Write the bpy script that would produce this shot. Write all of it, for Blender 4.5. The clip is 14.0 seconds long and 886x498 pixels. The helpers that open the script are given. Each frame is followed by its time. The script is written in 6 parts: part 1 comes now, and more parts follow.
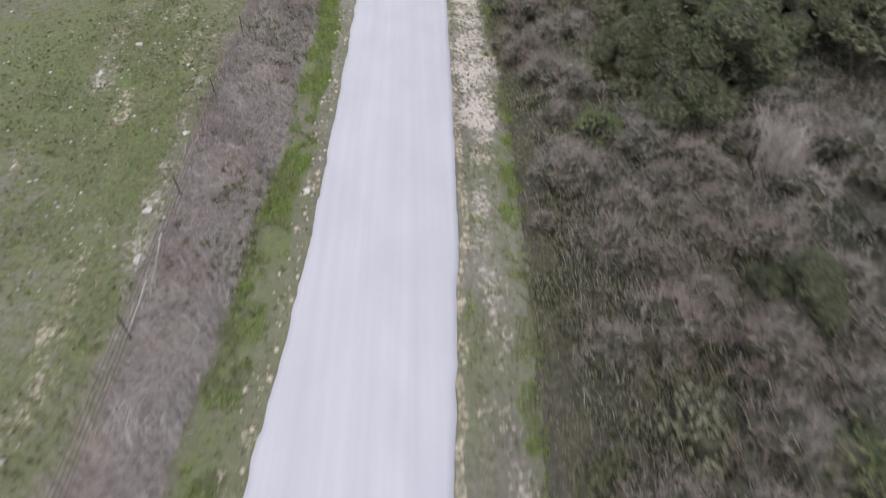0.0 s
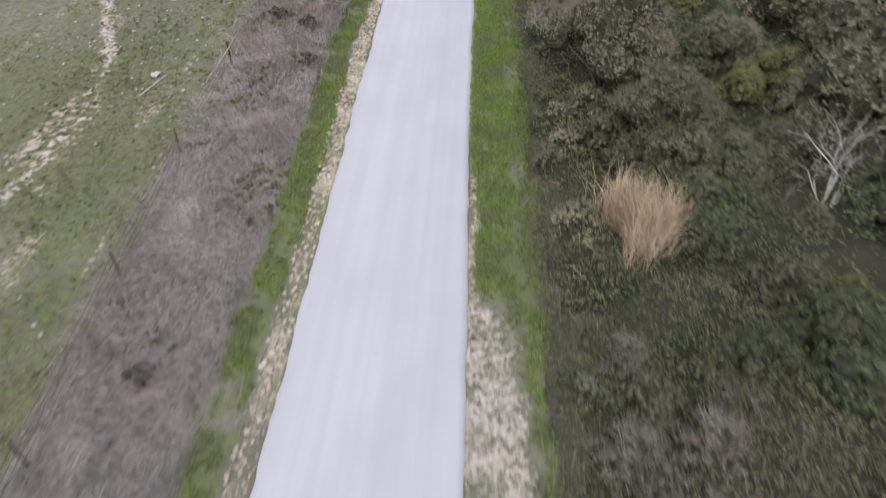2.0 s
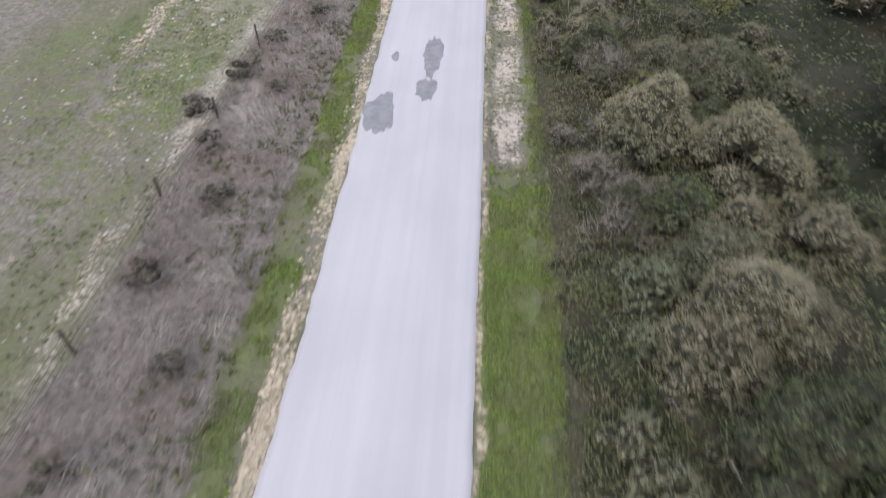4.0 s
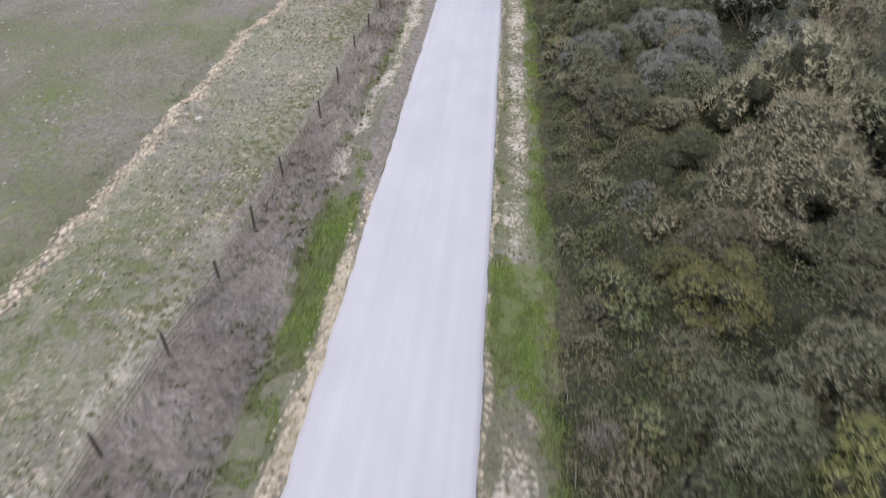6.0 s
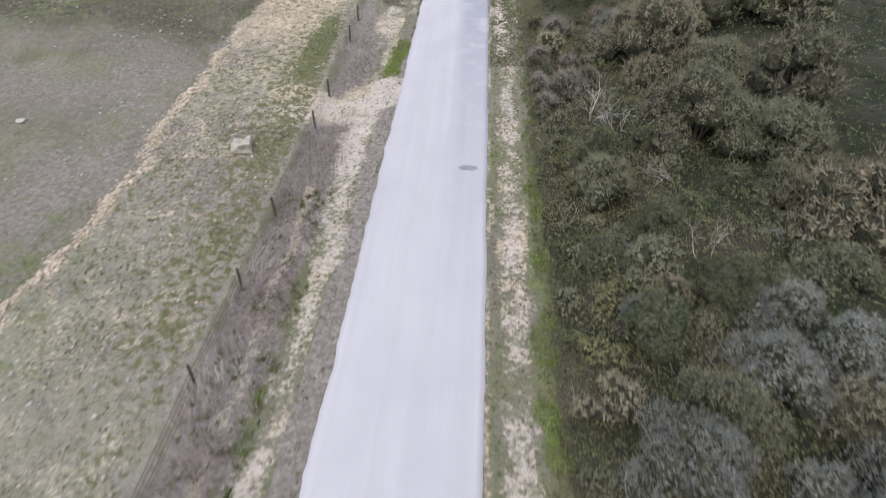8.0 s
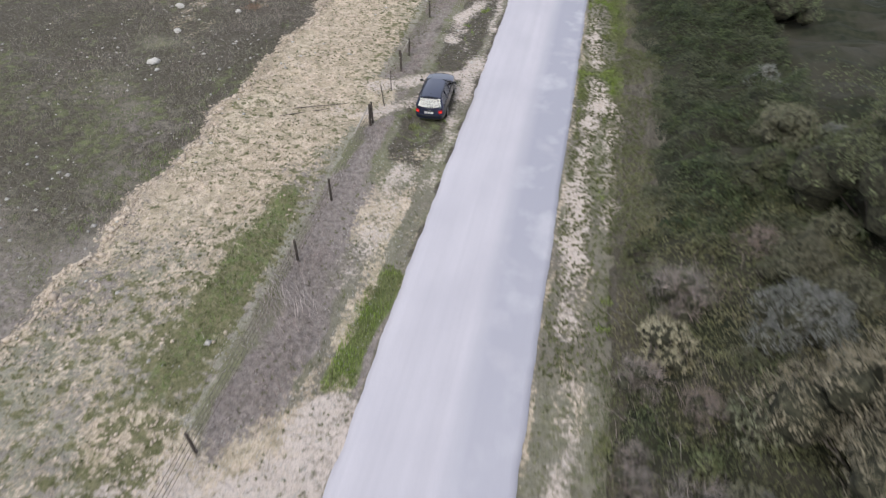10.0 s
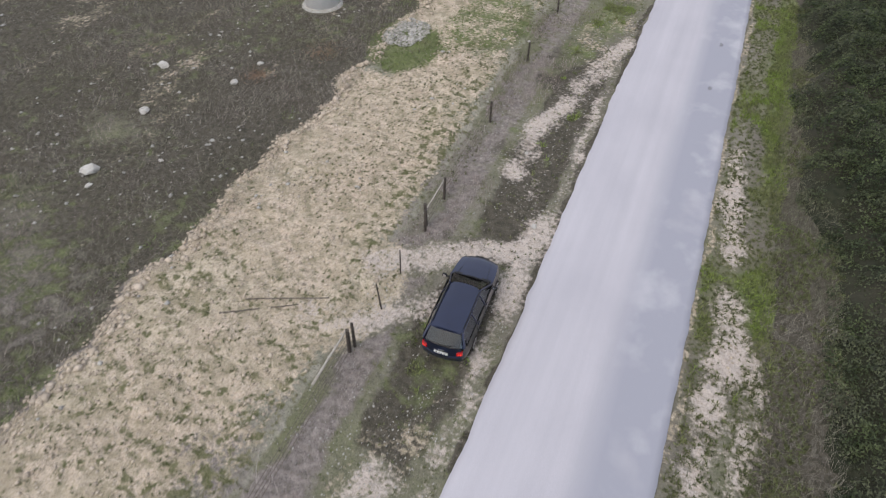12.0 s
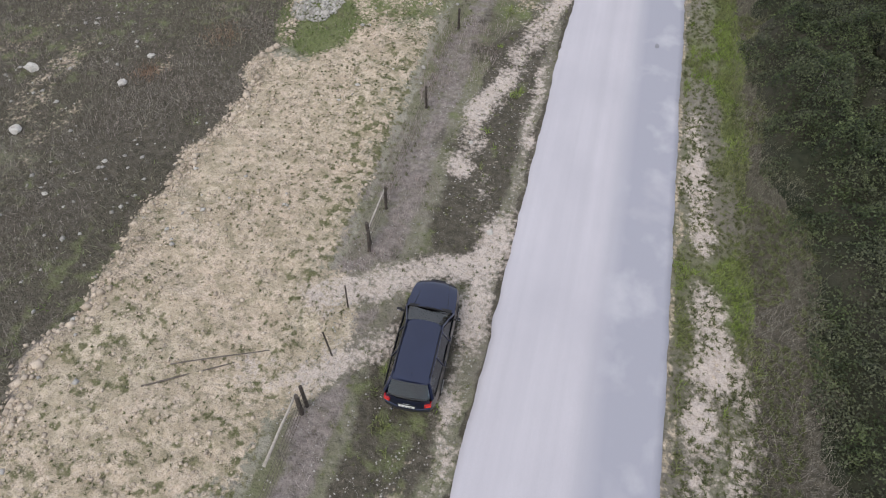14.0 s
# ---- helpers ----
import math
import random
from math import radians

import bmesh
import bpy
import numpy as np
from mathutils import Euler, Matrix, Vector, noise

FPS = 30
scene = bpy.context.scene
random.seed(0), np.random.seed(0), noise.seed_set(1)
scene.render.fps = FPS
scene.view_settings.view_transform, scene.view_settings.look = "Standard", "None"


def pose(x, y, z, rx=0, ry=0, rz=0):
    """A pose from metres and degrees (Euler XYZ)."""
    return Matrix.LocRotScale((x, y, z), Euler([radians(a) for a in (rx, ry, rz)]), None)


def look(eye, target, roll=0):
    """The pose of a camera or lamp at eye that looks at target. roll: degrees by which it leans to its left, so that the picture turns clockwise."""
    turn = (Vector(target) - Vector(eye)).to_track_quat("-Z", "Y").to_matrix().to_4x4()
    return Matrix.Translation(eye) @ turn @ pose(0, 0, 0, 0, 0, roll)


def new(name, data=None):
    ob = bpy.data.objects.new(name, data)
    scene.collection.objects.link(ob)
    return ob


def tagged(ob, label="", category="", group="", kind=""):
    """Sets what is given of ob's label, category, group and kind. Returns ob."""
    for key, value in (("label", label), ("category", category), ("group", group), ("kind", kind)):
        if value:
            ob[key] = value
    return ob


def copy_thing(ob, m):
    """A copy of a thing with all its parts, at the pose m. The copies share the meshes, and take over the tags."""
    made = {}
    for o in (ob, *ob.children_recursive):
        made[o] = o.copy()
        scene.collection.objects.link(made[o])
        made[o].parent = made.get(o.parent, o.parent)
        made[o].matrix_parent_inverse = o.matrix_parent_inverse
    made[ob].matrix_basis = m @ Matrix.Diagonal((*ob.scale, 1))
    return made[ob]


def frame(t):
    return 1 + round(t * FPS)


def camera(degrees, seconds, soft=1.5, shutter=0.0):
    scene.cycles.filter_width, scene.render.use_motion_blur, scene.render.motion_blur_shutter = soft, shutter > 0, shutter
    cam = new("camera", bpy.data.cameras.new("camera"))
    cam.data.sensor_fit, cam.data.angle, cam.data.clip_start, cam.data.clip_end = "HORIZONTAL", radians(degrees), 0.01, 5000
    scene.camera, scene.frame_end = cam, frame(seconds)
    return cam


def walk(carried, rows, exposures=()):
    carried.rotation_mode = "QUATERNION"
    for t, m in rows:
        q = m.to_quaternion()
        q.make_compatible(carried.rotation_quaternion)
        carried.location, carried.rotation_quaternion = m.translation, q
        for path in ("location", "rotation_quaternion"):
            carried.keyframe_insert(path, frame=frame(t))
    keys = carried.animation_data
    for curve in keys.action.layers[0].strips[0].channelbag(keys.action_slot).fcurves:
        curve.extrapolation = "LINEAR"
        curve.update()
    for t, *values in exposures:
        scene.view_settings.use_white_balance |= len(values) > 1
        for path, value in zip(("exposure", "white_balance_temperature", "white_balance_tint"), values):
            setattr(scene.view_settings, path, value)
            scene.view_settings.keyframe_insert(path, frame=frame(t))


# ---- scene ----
# ---- camera and its way ----
cam = camera(71.1, 14.0, soft=1.1, shutter=0.3)
ROWS = [  # seconds, x, y, z, yaw, pitch, roll
    (0.0, 1.16, -17.49, 16.87, -2.03, -45.35, -1.31),
    (0.5, 2.20, -7.61, 16.76, 1.92, -45.27, -1.42),
    (1.0, 2.38, 3.00, 16.69, 2.55, -45.52, -1.53),
    (1.5, 2.39, 12.85, 16.69, 1.95, -45.54, -1.42),
    (2.0, 2.56, 22.71, 16.79, 3.09, -45.05, -1.18),
    (2.5, 2.65, 32.75, 16.87, 4.57, -45.81, -0.57),
    (2.7, 2.55, 36.97, 16.84, 4.36, -46.24, -0.31),
    (4.8, 2.30, 76.74, 16.61, 3.26, -44.05, -0.74),
    (5.0, 2.38, 80.16, 16.69, 3.53, -41.98, -0.70),
    (5.5, 2.55, 87.40, 16.76, 4.61, -40.91, -0.69),
    (6.0, 2.63, 94.75, 17.03, 5.14, -38.65, -0.37),
    (6.5, 2.54, 101.91, 17.31, 5.18, -37.75, -0.16),
    (7.0, 2.25, 110.26, 17.78, 5.24, -39.56, -0.23),
    (7.5, 2.14, 117.40, 18.15, 4.64, -40.40, -0.28),
    (8.0, 2.09, 124.39, 18.42, 3.44, -40.47, -0.29),
    (8.5, 2.20, 130.86, 18.53, 2.86, -40.49, -0.28),
    (9.0, 2.52, 137.92, 18.49, 3.06, -40.58, 0.00),
    (9.2, 2.71, 140.78, 18.43, 3.55, -40.82, 0.10),
    (11.3, 1.17, 167.16, 18.14, 27.67, -46.94, 0.13),
    (11.5, 0.77, 168.32, 18.13, 27.04, -47.16, 0.09),
    (12.0, -0.05, 170.58, 18.14, 23.23, -46.74, -0.10),
    (12.5, -0.90, 172.28, 18.11, 19.29, -46.95, -0.43),
    (13.0, -1.67, 173.93, 18.00, 16.17, -49.62, -0.54),
    (13.5, -1.90, 174.37, 17.96, 15.22, -52.16, -0.60),
    (14.0, -1.91, 174.32, 18.03, 14.83, -52.49, -0.55),
]
walk(cam, [(t, pose(x, y, z, 90 + p, r, w)) for t, x, y, z, w, p, r in ROWS],
     exposures=[(0.0, 0.1, 6620, 8), (5.0, 0.17, 6550, 9), (9.2, 0.17, 6650, 9), (11.3, -0.16, 6680, 9), (12.5, -0.12, 6720, 9), (14.0, -0.1, 6720, 9)])

# ---- light: an overcast afternoon ----
world = bpy.data.worlds.new("overcast_sky")
scene.world = world
world.use_nodes = True
wn = world.node_tree.nodes
sky = wn.new("ShaderNodeTexSky")
sky.sky_type, sky.sun_disc = "NISHITA", False
sky.sun_elevation, sky.sun_rotation = radians(48), radians(200)
sky.dust_density, sky.ozone_density = 4.0, 1.0
pale_sky = wn.new("ShaderNodeMix")
pale_sky.data_type = "RGBA"
pale_sky.inputs["Factor"].default_value = 0.62
pale_sky.inputs["B"].default_value = (8.5, 9.0, 10.9, 1)
world.node_tree.links.new(sky.outputs["Color"], pale_sky.inputs["A"])
world.node_tree.links.new(pale_sky.outputs["Result"], wn["Background"].inputs["Color"])
wn["Background"].inputs["Strength"].default_value = 0.14
sun = new("sun", bpy.data.lights.new("sun", "SUN"))
sun.data.energy, sun.data.angle, sun.data.color = 1.45, radians(28), (1.0, 0.99, 0.98)
sun.matrix_world = look((0, 0, 60), (12, 42, 0))

# ---- materials ----
def mat(name, c1, c2, rough=0.9, scale=2.0, bump=0.3, bscale=30.0, rnd="", spread=0.35, metallic=0.0, coat=0.0, spec=0.3, sheer=0.0, c3=None, wide=0.16):
    """A procedural material: two colours mixed by broad noise, grain by fine noise, a spread of brightness piece by piece."""
    m = bpy.data.materials.new(name)
    m.use_nodes = True
    nt = m.node_tree
    n, ln = nt.nodes, nt.links.new
    b = n["Principled BSDF"]
    geo = n.new("ShaderNodeNewGeometry")
    tc = n.new("ShaderNodeTexCoord")
    place = geo.outputs["Position"] if rnd != "object" else tc.outputs["Object"]
    big, fine = n.new("ShaderNodeTexNoise"), n.new("ShaderNodeTexNoise")
    big.inputs["Scale"].default_value, big.inputs["Detail"].default_value = scale, 4
    fine.inputs["Scale"].default_value, fine.inputs["Detail"].default_value = bscale, 3
    ln(place, big.inputs["Vector"]), ln(place, fine.inputs["Vector"])
    ramp = n.new("ShaderNodeMapRange")
    ramp.inputs["From Min"].default_value, ramp.inputs["From Max"].default_value = 0.32, 0.68
    ln(big.outputs["Fac"], ramp.inputs["Value"])
    mix = n.new("ShaderNodeMix")
    mix.data_type = "RGBA"
    mix.inputs["A"].default_value, mix.inputs["B"].default_value = (*c1, 1), (*c2, 1)
    ln(ramp.outputs["Result"], mix.inputs["Factor"])
    shade = mix.outputs["Result"]
    if c3:
        far, fr, fm = n.new("ShaderNodeTexNoise"), n.new("ShaderNodeMapRange"), n.new("ShaderNodeMix")
        far.inputs["Scale"].default_value, far.inputs["Detail"].default_value = wide, 6
        fr.inputs["From Min"].default_value, fr.inputs["From Max"].default_value = 0.44, 0.6
        fm.data_type, fm.inputs["B"].default_value = "RGBA", (*c3, 1)
        ln(geo.outputs["Position"], far.inputs["Vector"]), ln(far.outputs["Fac"], fr.inputs["Value"])
        ln(fr.outputs["Result"], fm.inputs["Factor"]), ln(shade, fm.inputs["A"])
        shade = fm.outputs["Result"]
    hsv = n.new("ShaderNodeHueSaturation")
    ln(shade, hsv.inputs["Color"])
    val = n.new("ShaderNodeMath")
    val.operation = "MULTIPLY_ADD"
    val.inputs[1].default_value, val.inputs[2].default_value = 0.5, 0.75
    ln(fine.outputs["Fac"], val.inputs[0])
    out = val.outputs[0]
    if rnd:
        info = n.new("ShaderNodeObjectInfo").outputs["Random"]
        src = info if rnd == "object" else geo.outputs["Random Per Island"]
        r = n.new("ShaderNodeMath")
        r.operation = "MULTIPLY_ADD"
        r.inputs[1].default_value, r.inputs[2].default_value = 2 * spread, 1 - spread
        ln(src, r.inputs[0])
        mul = n.new("ShaderNodeMath")
        mul.operation = "MULTIPLY"
        ln(out, mul.inputs[0]), ln(r.outputs[0], mul.inputs[1])
        out = mul.outputs[0]
        if rnd == "leaf":  # each plant has a tone of its own
            tone, turned, both = n.new("ShaderNodeMapRange"), n.new("ShaderNodeMapRange"), n.new("ShaderNodeMath")
            tone.inputs["To Min"].default_value, tone.inputs["To Max"].default_value = 0.78, 1.22
            turned.inputs["To Min"].default_value, turned.inputs["To Max"].default_value = 0.488, 0.518
            both.operation = "MULTIPLY"
            ln(info, tone.inputs["Value"]), ln(info, turned.inputs["Value"]), ln(turned.outputs["Result"], hsv.inputs["Hue"])
            ln(out, both.inputs[0]), ln(tone.outputs["Result"], both.inputs[1])
            out = both.outputs[0]
    ln(out, hsv.inputs["Value"])
    ln(hsv.outputs["Color"], b.inputs["Base Color"])
    b.inputs["Roughness"].default_value, b.inputs["Metallic"].default_value = rough, metallic
    b.inputs["Coat Weight"].default_value, b.inputs["Coat Roughness"].default_value = coat, 0.04
    b.inputs["Specular IOR Level"].default_value = spec
    if bump:
        bp = n.new("ShaderNodeBump")
        bp.inputs["Strength"].default_value, bp.inputs["Distance"].default_value = bump, 0.03
        ln(fine.outputs["Fac"], bp.inputs["Height"])
        ln(bp.outputs["Normal"], b.inputs["Normal"])
    if sheer:
        tr, ms = n.new("ShaderNodeBsdfTranslucent"), n.new("ShaderNodeMixShader")
        ms.inputs["Fac"].default_value = sheer
        ln(hsv.outputs["Color"], tr.inputs["Color"])
        ln(b.outputs["BSDF"], ms.inputs[1]), ln(tr.outputs["BSDF"], ms.inputs[2])
        ln(ms.outputs["Shader"], n["Material Output"].inputs["Surface"])
    return m


M_CLOD = mat("pale_clods", (0.43, 0.36, 0.28), (0.55, 0.47, 0.375), 0.95, 1.0, 0.5, 60, "island", 0.2)
M_STONE = mat("limestone", (0.46, 0.445, 0.41), (0.33, 0.315, 0.28), 0.9, 3.0, 0.5, 40, "island", 0.2)
M_GRASS = mat("lush_grass", (0.185, 0.27, 0.05), (0.24, 0.3, 0.085), 0.7, 0.6, 0, 20, "island", 0.35, sheer=0.25, c3=(0.2, 0.22, 0.095), wide=0.5)
M_TURF = mat("field_turf", (0.125, 0.18, 0.05), (0.17, 0.21, 0.08), 0.7, 0.6, 0, 20, "island", 0.4, sheer=0.2, c3=(0.16, 0.17, 0.09), wide=0.5)
M_STRAW = mat("dry_grass", (0.262, 0.228, 0.21), (0.435, 0.384, 0.356), 0.9, 0.8, 0, 20, "island", 0.4, c3=(0.29, 0.232, 0.212), wide=0.3)
M_WEED = mat("field_grass", (0.14, 0.148, 0.08), (0.24, 0.225, 0.165), 0.85, 0.4, 0, 20, "island", 0.4, c3=(0.26, 0.235, 0.195), wide=0.22)
M_BRAMBLE = mat("bramble_leaves", (0.085, 0.11, 0.045), (0.17, 0.182, 0.088), 0.6, 0.5, 0, 20, "leaf", 0.45, sheer=0.15, c3=(0.2, 0.19, 0.1), wide=0.3)
# ivy green, its dark end lowered for shade between the leaves
M_IVY = mat("ivy_leaves", (0.018, 0.03, 0.011), (0.085, 0.108, 0.042), 0.55, 1.6, 0, 20, "island", 0.6, sheer=0.1, c3=(0.07, 0.078, 0.042), wide=0.5)
M_TUFT = mat("weed_tufts", (0.095, 0.11, 0.045), (0.155, 0.165, 0.075), 0.85, 0.4, 0, 20, "island", 0.45)
M_BRUSH = mat("dry_brush", (0.2, 0.178, 0.158), (0.34, 0.305, 0.275), 0.9, 0.5, 0, 20, "island", 0.5, c3=(0.24, 0.195, 0.17), wide=0.25)
M_CANE = mat("dry_cane", (0.45, 0.33, 0.22), (0.55, 0.43, 0.31), 0.8, 1.5, 0, 20, "island", 0.3)
M_OLIVE = mat("olive_leaves", (0.13, 0.138, 0.082), (0.208, 0.206, 0.138), 0.7, 0.8, 0, 20, "leaf", 0.24, sheer=0.12, c3=(0.192, 0.178, 0.122), wide=0.12)
M_GREY = mat("grey_leaves", (0.17, 0.175, 0.155), (0.238, 0.241, 0.218), 0.75, 0.8, 0, 20, "leaf", 0.25, sheer=0.1)
M_YELLOW = mat("yellowish_leaves", (0.165, 0.165, 0.062), (0.25, 0.235, 0.1), 0.7, 0.8, 0, 20, "leaf", 0.3, sheer=0.2)
M_BROWN = mat("browned_leaves", (0.205, 0.181, 0.12), (0.288, 0.255, 0.182), 0.8, 0.8, 0, 20, "leaf", 0.24, sheer=0.1)
M_DARK = mat("dark_oak_leaves", (0.075, 0.092, 0.042), (0.135, 0.148, 0.078), 0.75, 0.8, 0, 20, "leaf", 0.4, sheer=0.1)
M_BARK = mat("bark", (0.10, 0.085, 0.07), (0.16, 0.14, 0.12), 0.95, 6, 0.5, 50)
M_DEAD = mat("bleached_dead_wood", (0.42, 0.39, 0.36), (0.55, 0.52, 0.48), 0.85, 5, 0.3, 60)
M_POST = mat("weathered_post_wood", (0.05, 0.042, 0.036), (0.10, 0.085, 0.07), 0.95, 8, 0.6, 60)
M_PALEWOOD = mat("pale_stripped_wood", (0.3, 0.275, 0.235), (0.42, 0.39, 0.34), 0.9, 8, 0.3, 60)
M_WIRE = mat("galvanised_wire", (0.45, 0.45, 0.45), (0.32, 0.31, 0.30), 0.6, 8, 0, 60, metallic=0.3)
M_RUST = mat("rusted_wire", (0.1, 0.082, 0.07), (0.16, 0.135, 0.115), 0.9, 8, 0, 60)
M_ZINC = mat("zinc_sheet", (0.42, 0.50, 0.62), (0.48, 0.56, 0.68), 0.45, 5, 0.05, 50, metallic=0.4)
M_WHITE = mat("white_render", (0.78, 0.78, 0.77), (0.68, 0.68, 0.66), 0.8, 2, 0.15, 40)
M_PAINT = mat("navy_car_paint", (0.008, 0.014, 0.042), (0.010, 0.017, 0.05), 0.3, 1, 0, 400, metallic=0.55, coat=1.0, spec=0.5)
M_TRIM = mat("black_plastic", (0.012, 0.012, 0.013), (0.02, 0.02, 0.02), 0.55, 5, 0.1, 100)
M_TYRE = mat("tyre_rubber", (0.015, 0.015, 0.015), (0.03, 0.028, 0.026), 0.85, 8, 0.2, 80)
M_ALLOY = mat("alloy_wheel", (0.55, 0.55, 0.56), (0.48, 0.48, 0.5), 0.3, 5, 0, 50, metallic=0.9)
M_CHROME = mat("chrome", (0.75, 0.75, 0.76), (0.7, 0.7, 0.7), 0.12, 5, 0, 50, metallic=1.0)
M_PLATE = mat("white_plate", (0.78, 0.78, 0.76), (0.74, 0.74, 0.72), 0.4, 5, 0, 50)
M_SEAT = mat("dark_seat_cloth", (0.04, 0.04, 0.045), (0.06, 0.06, 0.06), 0.95, 8, 0.2, 90)
M_PATCH = mat("dark_asphalt_patch", (0.20, 0.20, 0.215), (0.27, 0.265, 0.28), 0.9, 2.5, 0.4, 60)


def lamp_glass(name, colour, glow):
    m = mat(name, colour, colour, 0.2, 5, 0, 50, coat=0.6)
    if glow:
        b = m.node_tree.nodes["Principled BSDF"]
        b.inputs["Emission Color"].default_value, b.inputs["Emission Strength"].default_value = (1, 0.06, 0.04, 1), glow
    return m


M_TAIL = lamp_glass("red_tail_lens", (0.35, 0.01, 0.012), 0.0)
M_BRAKE = lamp_glass("lit_brake_lens", (0.4, 0.012, 0.012), 0.5)
M_HEAD = lamp_glass("clear_lamp_lens", (0.5, 0.52, 0.55), 0.0)
M_GLASS = bpy.data.materials.new("tinted_car_glass")
M_GLASS.use_nodes = True
_g = M_GLASS.node_tree.nodes["Principled BSDF"]
_g.inputs["Base Color"].default_value = (0.1, 0.14, 0.145, 1)
_g.inputs["Roughness"].default_value, _g.inputs["Transmission Weight"].default_value, _g.inputs["IOR"].default_value = 0.03, 1.0, 1.6


def road_material():
    m = bpy.data.materials.new("bleached_asphalt")
    m.use_nodes = True
    nt = m.node_tree
    n, ln = nt.nodes, nt.links.new
    b, geo = n["Principled BSDF"], n.new("ShaderNodeNewGeometry")
    sep = n.new("ShaderNodeSeparateXYZ")
    ln(geo.outputs["Position"], sep.inputs[0])

    def noise_at(scale, stretch, detail=4):
        mp, tx = n.new("ShaderNodeMapping"), n.new("ShaderNodeTexNoise")
        mp.inputs["Scale"].default_value = stretch
        tx.inputs["Scale"].default_value, tx.inputs["Detail"].default_value = scale, detail
        ln(geo.outputs["Position"], mp.inputs["Vector"])
        ln(mp.outputs["Vector"], tx.inputs["Vector"])
        return tx.outputs["Fac"]

    def span(src, a, b_, c=0.0, d=1.0):
        r = n.new("ShaderNodeMapRange")
        for key, v in zip(("From Min", "From Max", "To Min", "To Max"), (a, b_, c, d)):
            r.inputs[key].default_value = v
        ln(src, r.inputs["Value"])
        return r.outputs["Result"]

    def mixed(fac, a, b_):
        x = n.new("ShaderNodeMix")
        x.data_type = "RGBA"
        ln(fac, x.inputs["Factor"])
        for key, v in (("A", a), ("B", b_)):
            if isinstance(v, tuple):
                x.inputs[key].default_value = (*v, 1)
            else:
                ln(v, x.inputs[key])
        return x.outputs["Result"]

    def times(a, b_):
        x = n.new("ShaderNodeMath")
        x.operation = "MULTIPLY"
        ln(a, x.inputs[0]), ln(b_, x.inputs[1])
        return x.outputs[0]

    streak = noise_at(1.0, (2.2, 0.035, 1))
    base = mixed(span(streak, 0.3, 0.7), (0.435, 0.42, 0.445), (0.49, 0.475, 0.50))
    base = mixed(span(noise_at(0.5, (1, 0.5, 1)), 0.4, 0.75, 0, 0.5), base, (0.37, 0.36, 0.39))
    # the far stretch: a blotched bluish half with washed-out patches
    far = times(span(sep.outputs["Y"], 140, 178, 0.1, 1.0), span(sep.outputs["X"], 0.25, 1.15))
    base = mixed(times(far, span(noise_at(0.3, (1, 1, 1)), 0.2, 0.4)), base, (0.315, 0.32, 0.36))
    base = mixed(times(far, span(noise_at(0.55, (1, 0.8, 1), 6), 0.52, 0.68, 0, 0.8)), base, (0.46, 0.455, 0.48))
    base = mixed(span(noise_at(55, (1, 1, 1), 2), 0.35, 0.8, 0, 0.35), base, (0.30, 0.29, 0.30))
    ln(base, b.inputs["Base Color"])
    b.inputs["Roughness"].default_value, b.inputs["Specular IOR Level"].default_value = 0.85, 0.25
    bp = n.new("ShaderNodeBump")
    bp.inputs["Strength"].default_value, bp.inputs["Distance"].default_value = 0.3, 0.01
    ln(noise_at(70, (1, 1, 1), 2), bp.inputs["Height"])
    ln(bp.outputs["Normal"], b.inputs["Normal"])
    return m


